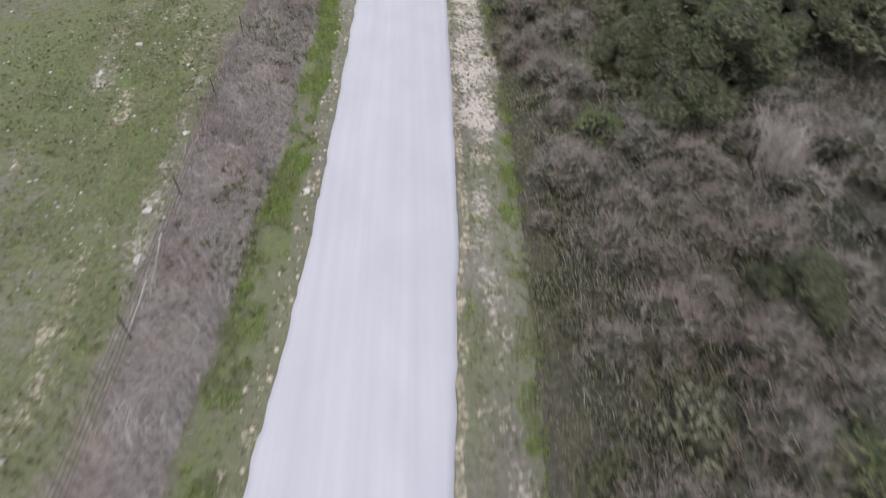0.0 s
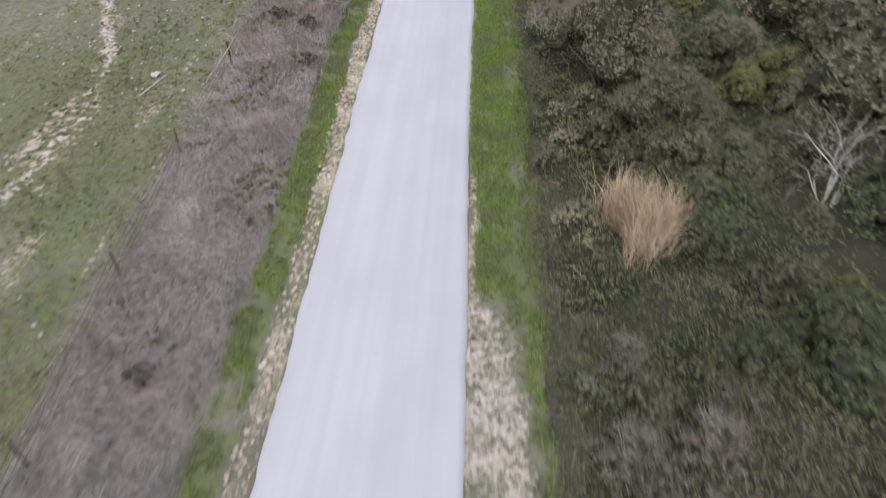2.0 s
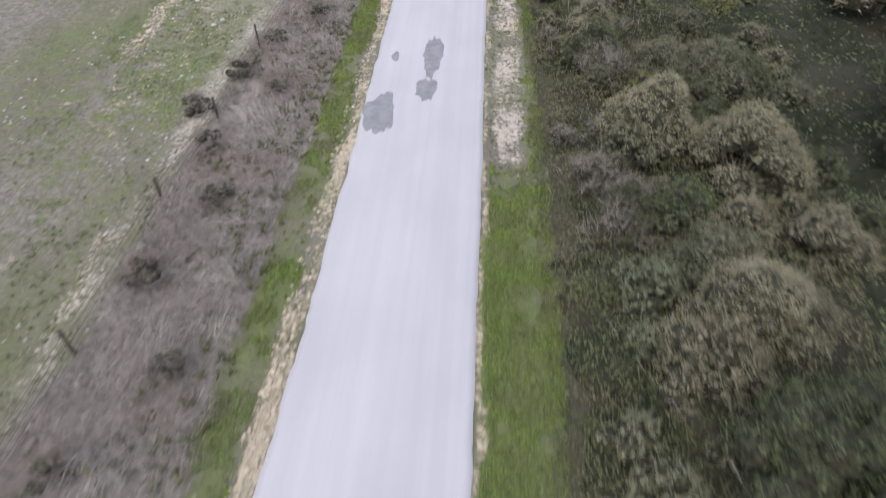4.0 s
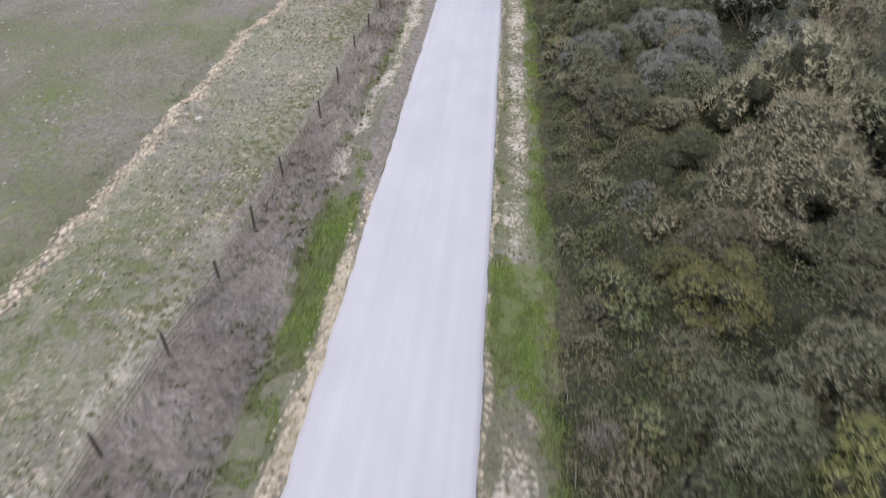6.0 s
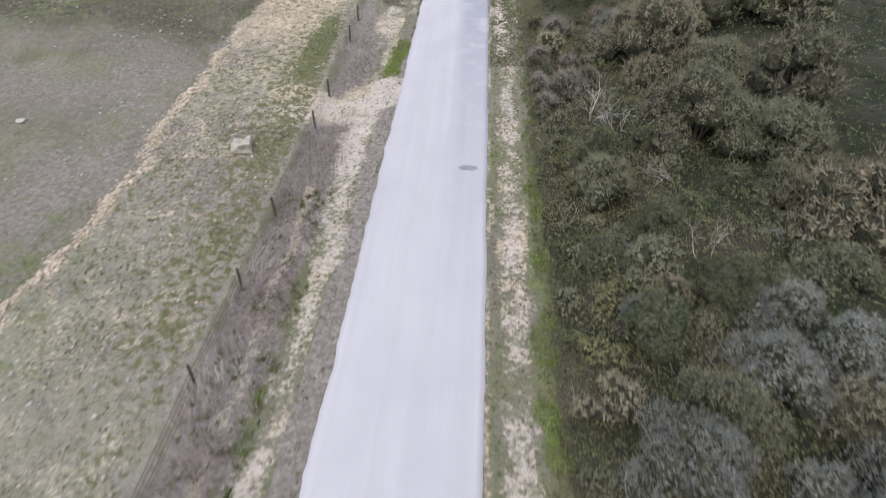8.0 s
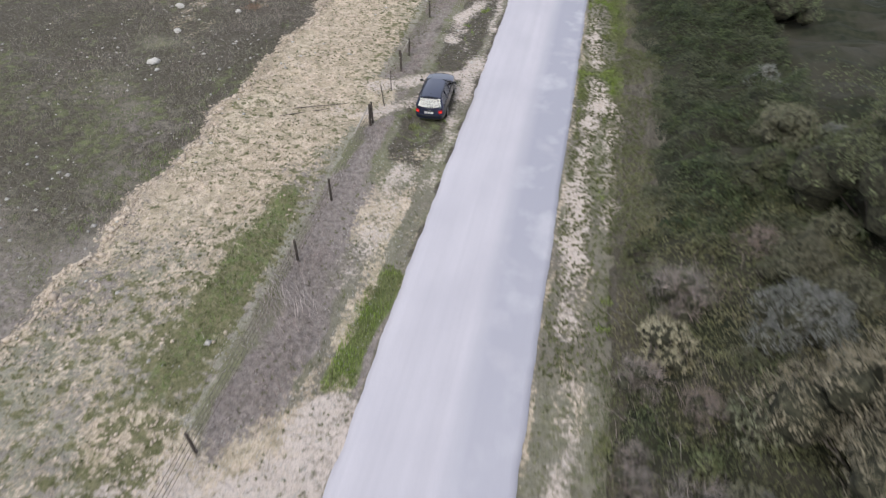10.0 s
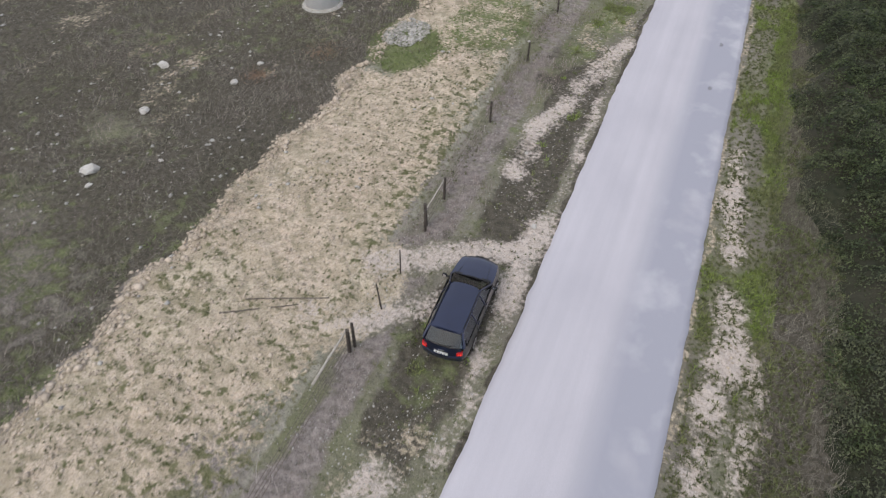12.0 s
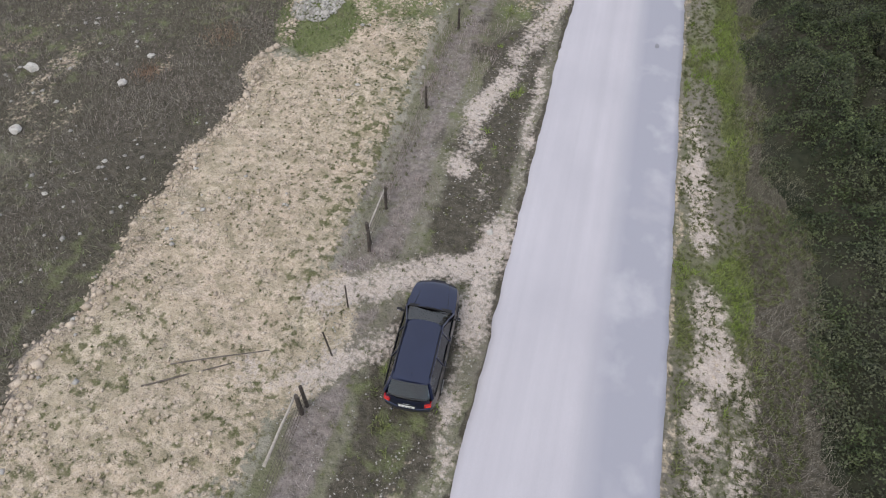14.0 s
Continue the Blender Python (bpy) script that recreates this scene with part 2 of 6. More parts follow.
def ground_material():
    """Field soil covered by the shares stored in the ground's 'cover' layer: pale earth, lush grass, dry litter, mud."""
    m = bpy.data.materials.new("ground_cover")
    m.use_nodes = True
    nt = m.node_tree
    n, ln = nt.nodes, nt.links.new
    b, geo = n["Principled BSDF"], n.new("ShaderNodeNewGeometry")
    at = n.new("ShaderNodeAttribute")
    at.attribute_name = "cover"
    sep = n.new("ShaderNodeSeparateColor")
    ln(at.outputs["Color"], sep.inputs["Color"])
    at_b, sep_b = n.new("ShaderNodeAttribute"), n.new("ShaderNodeSeparateColor")
    at_b.attribute_name = "fill"
    ln(at_b.outputs["Color"], sep_b.inputs["Color"])

    def noise_at(scale, detail=5, seed=0.0, stretch=(1, 1, 1)):
        mp, tx = n.new("ShaderNodeMapping"), n.new("ShaderNodeTexNoise")
        mp.inputs["Location"].default_value, mp.inputs["Scale"].default_value = (seed, seed * 2, 0), stretch
        tx.inputs["Scale"].default_value, tx.inputs["Detail"].default_value, tx.inputs["Roughness"].default_value = scale, detail, 0.62
        ln(geo.outputs["Position"], mp.inputs["Vector"])
        ln(mp.outputs["Vector"], tx.inputs["Vector"])
        return tx.outputs["Fac"]

    def mixed(fac, a, b_):
        x = n.new("ShaderNodeMix")
        x.data_type = "RGBA"
        ln(fac, x.inputs["Factor"])
        for key, v in (("A", a), ("B", b_)):
            if isinstance(v, tuple):
                x.inputs[key].default_value = (*v, 1)
            else:
                ln(v, x.inputs[key])
        return x.outputs["Result"]

    def span(src, a, b_, c=0.0, d=1.0):
        r = n.new("ShaderNodeMapRange")
        for key, v in zip(("From Min", "From Max", "To Min", "To Max"), (a, b_, c, d)):
            r.inputs[key].default_value = v
        ln(src, r.inputs["Value"])
        return r.outputs["Result"]

    def broken(share, grain, reach, soft=0.1):
        """A share, broken up by a grain into patches with ragged edges."""
        a, c = n.new("ShaderNodeMath"), n.new("ShaderNodeMath")
        a.operation, a.inputs[1].default_value = "SUBTRACT", 0.5
        ln(grain, a.inputs[0])
        c.operation, c.inputs[1].default_value = "MULTIPLY_ADD", reach
        ln(a.outputs[0], c.inputs[0]), ln(share, c.inputs[2])
        return span(c.outputs[0], 0.5 - soft, 0.5 + soft)

    fine, mid = noise_at(4.0, 8), noise_at(1.3, 8, 7.0)
    both = n.new("ShaderNodeMath")
    both.operation = "ADD"
    half_a, half_b = n.new("ShaderNodeMath"), n.new("ShaderNodeMath")
    for h, src, k in ((half_a, noise_at(0.9, 8, 11.0), 0.4), (half_b, noise_at(6.0, 9, 13.0), 0.6)):
        h.operation, h.inputs[1].default_value = "MULTIPLY", k
        ln(src, h.inputs[0])
    ln(half_a.outputs[0], both.inputs[0]), ln(half_b.outputs[0], both.inputs[1])
    soil = mixed(span(noise_at(0.35, 5, 3.0), 0.35, 0.65), (0.15, 0.154, 0.088), (0.225, 0.208, 0.168))
    soil = mixed(span(fine, 0.45, 0.7, 0, 0.7), soil, (0.285, 0.268, 0.215))
    soil = mixed(span(noise_at(1.0, 6, 23.0, (2.4, 0.3, 1)), 0.5, 0.7, 0, 0.5), soil, (0.31, 0.29, 0.235))
    soil = mixed(span(noise_at(0.1, 6, 51.0, (1.6, 0.8, 1)), 0.45, 0.6, 0, 0.75), soil, (0.165, 0.148, 0.12))
    soil = mixed(span(noise_at(0.07, 6, 57.0, (1.2, 0.9, 1)), 0.5, 0.62, 0, 0.6), soil, (0.16, 0.175, 0.08))
    thin = mixed(span(mid, 0.35, 0.65), (0.228, 0.226, 0.16), (0.35, 0.332, 0.272))
    dry = mixed(span(fine, 0.35, 0.65), (0.17, 0.148, 0.132), (0.32, 0.282, 0.255))
    lush = mixed(span(mid, 0.35, 0.65), (0.125, 0.158, 0.055), (0.175, 0.195, 0.09))
    pale = mixed(span(mid, 0.3, 0.7), (0.59, 0.482, 0.37), (0.5, 0.4, 0.295))
    pale = mixed(span(noise_at(0.16, 5, 29.0), 0.42, 0.6), pale, (0.54, 0.465, 0.34))
    pale = mixed(span(noise_at(0.5, 6, 31.0), 0.5, 0.7, 0, 0.7), pale, (0.62, 0.488, 0.39))
    pale = mixed(span(noise_at(9.0, 6, 5.0), 0.42, 0.66, 0, 0.75), pale, (0.7, 0.6, 0.48))
    pale = mixed(span(noise_at(1.2, 8, 41.0), 0.43, 0.6, 0, 0.7), pale, (0.36, 0.305, 0.215))
    pale = mixed(span(noise_at(2.3, 9, 47.0), 0.51, 0.6, 0, 0.65), pale, (0.28, 0.25, 0.16))
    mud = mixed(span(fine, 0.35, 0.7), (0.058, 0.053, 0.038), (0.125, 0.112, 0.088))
    col = mixed(broken(sep_b.outputs["Red"], mid, 1.0), soil, thin)
    col = mixed(broken(sep.outputs["Blue"], mid, 0.8), col, dry)
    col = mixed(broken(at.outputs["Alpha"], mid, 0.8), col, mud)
    col = mixed(broken(sep.outputs["Green"], mid, 0.9), col, lush)
    col = mixed(broken(sep.outputs["Red"], both.outputs[0], 1.9), col, pale)
    chalk = mixed(span(mid, 0.3, 0.7), (0.63, 0.555, 0.495), (0.53, 0.455, 0.39))
    chalk = mixed(span(noise_at(7.0, 7, 43.0), 0.5, 0.66, 0, 0.6), chalk, (0.38, 0.325, 0.26))
    col = mixed(broken(sep_b.outputs["Blue"], both.outputs[0], 2.8, 0.19), col, chalk)
    moss = mixed(span(fine, 0.4, 0.6), (0.115, 0.12, 0.055), (0.2, 0.19, 0.105))
    col = mixed(broken(sep_b.outputs["Green"], noise_at(2.6, 9, 37.0), 2.2), col, moss)
    col = mixed(span(noise_at(16.0, 4, 17.0), 0.62, 0.72, 0, 0.55), col, (0.30, 0.28, 0.24))
    # dark flecks for weeds and for shaded pits, put into the colour
    col = mixed(span(noise_at(5.0, 9, 19.0), 0.57, 0.69, 0, 0.55), col, (0.105, 0.095, 0.065))
    col = mixed(span(noise_at(26.0, 5, 61.0), 0.54, 0.66, 0, 0.5), col, (0.09, 0.08, 0.058))
    col = mixed(span(noise_at(40.0, 4, 67.0), 0.6, 0.7, 0, 0.5), col, (0.5, 0.46, 0.4))
    ln(col, b.inputs["Base Color"])
    b.inputs["Roughness"].default_value, b.inputs["Specular IOR Level"].default_value = 0.95, 0.15
    bp = n.new("ShaderNodeBump")
    bp.inputs["Strength"].default_value, bp.inputs["Distance"].default_value = 1.0, 0.3
    ln(noise_at(2.8, 10, 2.0), bp.inputs["Height"])
    ln(bp.outputs["Normal"], b.inputs["Normal"])
    return m


# near-black: the shade in gaps between leaves is put into this colour
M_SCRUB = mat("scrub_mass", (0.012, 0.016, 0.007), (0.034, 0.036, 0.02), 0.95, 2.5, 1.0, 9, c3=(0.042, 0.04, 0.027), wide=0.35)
# crown cores: shade behind the leaves put into a dark foliage colour
M_INNER = mat("shaded_inner_foliage", (0.013, 0.015, 0.009), (0.072, 0.07, 0.044), 0.95, 6.0, 1.0, 16)
M_BLOCK = mat("weathered_block", (0.43, 0.40, 0.345), (0.29, 0.265, 0.22), 0.95, 3.0, 0.8, 25)
M_ROAD, M_GROUND = road_material(), ground_material()

# ---- plan: shares of the ground's cover and its height, in metres along the road (y) and across it (x) ----
def smooth(a, b, v):
    t = np.clip((v - a) / (b - a), 0, 1)
    return t * t * (3 - 2 * t)


def band(v, a, b, soft):
    return smooth(a - soft, a + soft, v) * (1 - smooth(b - soft, b + soft, v))


def lattice(i, j, seed):
    h = np.sin(i * 127.1 + j * 311.7 + seed * 74.7) * 43758.5453
    return h - np.floor(h)


def grain(x, y, scale, seed=0, octaves=3):
    """Value noise from 0 to 1."""
    total, weight, amp = 0, 0, 1.0
    for k in range(octaves):
        u, v = x * scale * 2**k, y * scale * 2**k
        i, j = np.floor(u), np.floor(v)
        f, g = u - i, v - j
        f, g = f * f * (3 - 2 * f), g * g * (3 - 2 * g)
        s = seed + k * 13
        a = lattice(i, j, s) * (1 - f) + lattice(i + 1, j, s) * f
        b = lattice(i, j + 1, s) * (1 - f) + lattice(i + 1, j + 1, s) * f
        total, weight, amp = total + amp * (a * (1 - g) + b * g), weight + amp, amp * 0.5
    return total / weight


def middle(y):
    """The road's middle line: a slight bend, then straight."""
    return np.interp(y, [-40, -10, -5, 0, 10, 20, 35, 50, 65, 82], [-1.6, -0.75, -0.4, -0.1, 0.15, 0.27, 0.15, -0.08, -0.12, 0.0])


def fence_x(y):
    return np.interp(y, [-40, -5, 20, 50, 62, 98, 113, 132, 160, 180, 190, 260], [-8.4, -8.2, -8.6, -9.9, -10.2, -8.9, -7.9, -7.4, -7.3, -7.75, -7.95, -9.0])


def strip(x, y, line, width, soft=0.25):
    """How near (x, y) lies to a broken line, 1 on it."""
    best = np.full(np.broadcast(x, y).shape, 1e9)
    for (ax, ay), (bx, by) in zip(line, line[1:]):
        dx, dy = bx - ax, by - ay
        t = np.clip(((x - ax) * dx + (y - ay) * dy) / (dx * dx + dy * dy), 0, 1)
        best = np.minimum(best, np.hypot(x - ax - t * dx, y - ay - t * dy))
    return 1 - smooth(width - soft, width + soft, best)


def spot(x, y, cx, cy, rx, ry):
    return 1 - smooth(0.6, 1.2, np.hypot((x - cx) / rx, (y - cy) / ry))


def covers(x, y):
    """Shares of pale earth, lush grass, dry litter and mud at (x, y)."""
    wob = (grain(x, y, 0.35, 3) - 0.5) * 2.0 + (grain(x, y, 1.3, 4) - 0.5) * 0.8
    u = x - middle(y) + wob * 0.35
    fx = x - fence_x(y)
    g1 = grain(x, y, 0.12, 5)
    # left of the road
    pale = band(u, -3.65, -2.8, 0.12) * np.interp(y, [-40, 24, 34, 70, 84, 112, 125], [0.3, 0.3, 0.46, 0.6, 0.5, 0.55, 0.25])
    green = band(u, -5.0, -3.6, 0.2) * np.interp(y, [-40, 84, 90, 116, 124, 140], [0.52, 0.54, 0.56, 0.62, 0.3, 0.0])
    green = np.maximum(green, band(u, -5.5, -4.8, 0.15) * band(y, 112, 140, 4) * 0.5)
    dry = smooth(-0.8, 0.2, fx + wob) * (1 - smooth(-5.4, -4.8, u)) * np.interp(y, [-40, 140, 165, 200], [0.95, 0.95, 0.7, 0.55])
    pale = np.maximum(pale, band(u, -4.9, -3.9, 0.2) * np.interp(y, [122, 134, 178, 182], [0, 0.42, 0.5, 0.2]))
    pale = np.maximum(pale, band(u, -6.4, -5.7, 0.2) * band(y, 122, 152, 4) * 0.48)
    pale = np.maximum(pale, strip(x, y, [(-9.3, 160.5), (-7.0, 158.5), (-5.2, 159.5), (-4.0, 163.0)], 1.7, 1.5) * 0.8)
    pale = np.maximum(pale, band(u, -6.2, -4.3, 0.4) * band(y, 170, 179, 1.5) * 0.5)
    dry = np.maximum(dry, band(u, -4.0, -2.8, 0.1) * band(y, 118, 168, 4) * 0.8)
    green = np.maximum(green, band(u, -4.4, -3.1, 0.25) * band(y, 163.5, 170, 0.8) * 0.9)
    pale = pale * (0.35 + 1.25 * grain(x, y, 0.3, 25, 4))
    green = green * (0.5 + 1.0 * grain(x, y, 0.25, 29))
    # the pale fill between fence and field
    edge = -16.3 + (grain(x * 0, y, 0.5, 9) - 0.5) * 1.6
    fill = smooth(-0.35, 0.35, x - edge) * (1 - smooth(-1.4, -0.5, fx))
    pale = np.maximum(pale, fill * np.interp(y, [70, 88, 112, 125, 150, 166, 176, 230], [0.1, 0.33, 0.34, 0.38, 0.38, 0.46, 0.84, 0.8]) * (0.75 + 0.5 * grain(x, y, 0.3, 24)) * (1 - 0.3 * smooth(-11.5, -8.6, x) * smooth(160, 175, y)))
    pale = np.maximum(pale, band(x - edge, -0.4, 0.75, 0.25) * np.interp(y, [86, 100, 230, 260], [0.2, 0.5, 0.66, 0.5]))
    green = np.maximum(green, fill * np.interp(y, [100, 120, 165, 200], [0.42, 0.38, 0.3, 0.2]) * (0.6 + 0.9 * g1))
    green = np.maximum(green, spot(x, y, -9.6, 168, 1.1, 7.5) * 0.85)
    pale = pale * (1 - 0.5 * spot(x, y, -9.6, 168, 0.9, 7))
    # field
    field = 1 - smooth(-0.5, 0.5, fx + 0.6)
    green = np.maximum(green, field * (1 - fill * smooth(80, 110, y)) * np.interp(y, [-40, 42, 60, 110, 170, 194, 200], [0.47, 0.48, 0.36, 0.4, 0.36, 0.24, 0.3]) * (0.25 + 1.5 * g1))
    dry = np.maximum(dry, field * np.interp(y, [-40, 50, 75, 180, 195], [0.24, 0.26, 0.5, 0.5, 0.4]) * (0.5 + grain(x, y, 0.2, 21)))
    pale = np.maximum(pale, strip(x, y, [(-21.9, 64), (-18.6, 56.1), (-16.8, 53.4), (-15.6, 47.5), (-16.5, 37.8), (-17.8, 35.2), (-24, 27)], 0.3, 0.3) * 0.72)
    pale = np.maximum(pale, spot(x, y, -16.2, 46.5, 1.5, 4.0) * 0.62)
    pale = np.maximum(pale, (field * smooth(0.54, 0.72, grain((x + 0.05 * y) * 2.2, y * 0.35, 0.6, 31, 4)) * np.interp(y, [-40, 66, 100, 175, 190], [0.44, 0.44, 0.32, 0.3, 0.42])))
    green = np.maximum(green, np.maximum(spot(x, y, -14.5, 201, 3.2, 4.5) * 0.9, spot(x, y, -11.8, 204.5, 3.6, 5.5) * 0.62))
    pale = pale * (1 - 0.8 * spot(x, y, -15.2, 199.6, 2.6, 3.2)) * (1 - 0.45 * spot(x, y, -11.4, 205, 3.0, 5.5))
    green = np.maximum(green, field * (1 - fill) * smooth(160, 175, y) * 0.42 * smooth(0.45, 0.7, grain(x, y, 0.2, 52, 4)))
    straw = field * (1 - fill) * band(y, 84, 172, 8)
    dry = np.maximum(dry, straw * 0.75 * grain(x, y, 0.14, 26))
    # the far lay-by: mud, wheel tracks
    mud = band(x, -7.4, -3.3, 0.4) * smooth(175, 179, y) * (0.1 + 0.6 * grain(x, y, 0.45, 39, 4) + 0.4 * band(x, -6.2, -4.0, 0.4) * (1 - smooth(183, 186, y)) + 0.5 * band(x, -5.9, -3.8, 0.5) * smooth(187, 189, y) * (1 - smooth(199, 203, y)))
    # the far field takes the dark mud colour too, in patches
    mud = np.maximum(mud, (1 - smooth(-0.6, 0.2, x - edge)) * smooth(158, 178, y) * (0.28 + 0.95 * grain(x, y, 0.16, 36, 4)))
    dry = dry * (1 - 0.7 * smooth(174, 178, y) * band(x, -6.6, -3.0, 0.3))
    mud = np.maximum(mud, strip(x, y, [(-4.0, 201.6), (-4.5, 198.7), (-4.6, 196.2), (-4.1, 193.8)], 0.42, 0.25))
    mud = np.maximum(mud, band(u, -3.15, -2.75, 0.1) * smooth(166, 174, y) * 0.75)
    green = np.maximum(green, band(x, -7.2, -3.6, 0.6) * smooth(176, 180, y) * 0.75 * grain(x, y, 0.5, 45, 4))
    pale = np.maximum(pale, spot(x, y, -8.9, 183.0, 2.0, 3.4) * 0.72)
    green = np.maximum(green, (1 - smooth(-27, -23, x)) * band(y, 168, 200, 5) * 0.34)
    pale = np.maximum(pale, band(x, -6.4, -3.1, 0.5) * smooth(196, 202, y) * 0.7 * grain(x, y, 0.5, 40, 4))
    # right of the road
    r = 1 - smooth(5.2, 6.0, u)
    sand = np.interp(y, [-40, 8, 14, 34, 38, 80, 86, 106, 110, 121, 126, 172, 178, 240], [0.3, 0.3, 0.42, 0.42, 0.1, 0.08, 0.45, 0.45, 0.2, 0.3, 0.4, 0.4, 0.12, 0.12])
    pale = np.maximum(pale, band(u, np.interp(y, [160, 180], [3.35, 3.75]), np.interp(y, [160, 180], [4.85, 4.65]), 0.3) * sand * (0.3 + 1.4 * grain(x, y, 0.4, 35, 4)))
    pale = np.maximum(pale, band(u, 2.7, 3.15, 0.1) * 0.5)
    green = np.maximum(green, band(u, 4.5, 5.7, 0.25) * np.interp(y, [-40, 30, 40, 110, 150, 165, 192, 197], [0.46, 0.46, 0.6, 0.52, 0.5, 0.3, 0.3, 0.6]) * (0.55 + 0.9 * grain(x, y, 0.16, 27)))
    green = np.maximum(green, band(u, 2.9, 4.8, 0.2) * np.interp(y, [-40, 34, 39, 80, 85, 107, 110, 114, 117], [0.3, 0.3, 0.78, 0.78, 0.3, 0.3, 0.7, 0.7, 0.32]))
    green = np.maximum(green, band(u, 2.95, 5.2, 0.2) * smooth(166, 176, y) * (0.08 + 0.6 * grain(x, y, 0.4, 44)))
    green = np.maximum(green, spot(x, y, 4.9, 188.3, 0.95, 2.0))
    pale = pale * (1 - spot(x, y, 5.0, 188.3, 0.8, 1.8))
    # all ground under the scrub takes the dark mud colour at one share
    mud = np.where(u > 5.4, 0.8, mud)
    bare = chalk_cover(x, y)
    pale, green, dry = np.maximum(pale, 0.55 * bare), green * (1 - 0.9 * bare), dry * (1 - bare)
    return np.clip(pale, 0, 1), np.clip(green, 0, 1), np.clip(dry, 0, 1), np.clip(mud, 0, 1)


def fill_cover(x, y):
    """Shares of thin olive earth under the fill, and of moss over it."""
    edge = -16.3 + (grain(x * 0, y, 0.5, 9) - 0.5) * 1.6
    fx = x - fence_x(y)
    fill = smooth(-0.6, 0.6, x - edge) * (1 - smooth(-1.2, -0.2, fx))
    moss = fill * smooth(85, 105, y) * (0.15 + 0.02 * smooth(150, 175, y) + 0.24 * smooth(-13, -9, x) + 0.1 * spot(x, y, -14.2, 179, 3.2, 5.5) + 0.18 * band(y, 146, 172, 6) + 0.3 * (grain(x, y, 0.2, 28) - 0.5))
    moss = np.maximum(moss, (1 - smooth(-0.9, -0.3, fx)) * (1 - smooth(56, 82, y)) * (0.2 + 0.5 * grain(x, y, 0.2, 49)))
    return fill * smooth(70, 100, y) * 0.95, np.clip(moss, 0, 1)


CHALK = (  # lines of bare whitish earth: places, half-width, share
    (((-5.2, 121), (-5.1, 130), (-4.6, 135), (-4.4, 141), (-4.5, 147)), 0.36, 0.66),
    (((-4.5, 145), (-4.6, 152), (-4.9, 156), (-4.3, 160)), 0.72, 0.82),
    (((-6.2, 128), (-6.0, 136), (-6.2, 144)), 0.22, 0.45),
    (((-9.2, 157.6), (-7.6, 159.6), (-5.8, 158.2), (-4.0, 160.6), (-3.6, 162.5)), 1.15, 0.82),
    (((-5.2, 169.0), (-5.0, 172.0), (-4.9, 177.0)), 0.6, 0.62),
    (((-3.4, 206), (-4.2, 202.1), (-5.1, 198.6), (-5.7, 195.9), (-5.8, 193.9), (-5.7, 192.0)), 0.5, 0.8),
    (((-3.9, 205), (-3.6, 202.2), (-3.4, 199.5), (-3.4, 196.9), (-3.3, 194.3), (-3.2, 191.6), (-3.4, 188.8)), 0.24, 0.6),
    (((-4.4, 192.2), (-4.5, 190.6), (-4.7, 189.1)), 0.12, 0.62),
    (((-3.5, 189.4), (-3.6, 188.0), (-4.0, 187.2), (-5.0, 187.0), (-6.3, 186.3), (-7.4, 185.4), (-9.0, 184.6)), 0.6, 0.74),
    (((-3.7, 188.0), (-3.6, 186.2), (-3.6, 184.3)), 0.5, 0.75),
    (((-3.6, 184.3), (-3.5, 182.3), (-3.4, 180.5), (-3.4, 176.0)), 0.2, 0.62),
    (((-5.4, 184.3), (-6.8, 183.1), (-7.6, 182.3), (-8.6, 181.5), (-9.8, 181.2)), 0.58, 0.76),
    (((3.6, 197.5), (3.8, 193.5), (3.95, 190.4)), 0.4, 0.8),
    (((4.1, 188.2), (4.4, 186.4), (4.15, 185.0)), 0.48, 0.92),
    (((4.0, 184.0), (3.85, 181.2), (3.7, 176.0), (3.9, 168.0)), 0.42, 0.82),
    (((5.2, 185.6), (5.2, 181.8), (5.2, 175.0)), 0.32, 0.78),
    (((4.2, 8.0), (4.3, 14.0), (4.4, 22.0), (4.1, 30.0), (3.9, 36.0)), 0.95, 0.66),
    (((4.0, -14.0), (3.8, 0.0), (3.9, 5.0), (4.6, 8.0)), 0.4, 0.42),
    (((4.0, 84.5), (4.1, 96.0), (4.0, 105.0)), 0.6, 0.56),
    (((3.9, 116.0), (4.1, 122.0), (4.1, 140.0), (4.2, 166.0)), 0.42, 0.58),
    (((-9.3, -2.0), (-9.7, 6.0), (-10.0, 14.0), (-10.0, 28.0)), 0.35, 0.42),
    (((-14.6, 10.5), (-15.4, 15.2), (-15.5, 20.5)), 0.5, 0.4),
    (((-20.0, 59.8), (-17.0, 52.9), (-15.7, 46.4), (-16.6, 37.6), (-17.8, 35.2), (-18.4, 30.0), (-17.9, 25.0)), 0.2, 0.85),
    (((-15.2, 47.5), (-15.8, 45.5), (-17.2, 43.6)), 0.55, 0.62),
    (((-10.6, 64.0), (-10.8, 80.0), (-10.0, 100.0), (-9.2, 116.0)), 0.55, 0.4),
)


def chalk_cover(x, y):
    """Share of bare whitish earth, broken into blotches."""
    wob = (grain(x, y, 0.9, 46) - 0.5) * 0.7
    share = np.zeros(np.broadcast(x, y).shape)
    for line, width, most in CHALK:
        near = (y > min(p[1] for p in line) - 2) & (y < max(p[1] for p in line) + 2)
        share[near] = np.maximum(share[near], strip((x + wob)[near], y[near], line, width + 0.12, 0.5) * most)
    return np.clip(share * (0.25 + 1.15 * grain(x, y, 0.55, 48, 4)), 0, 1)


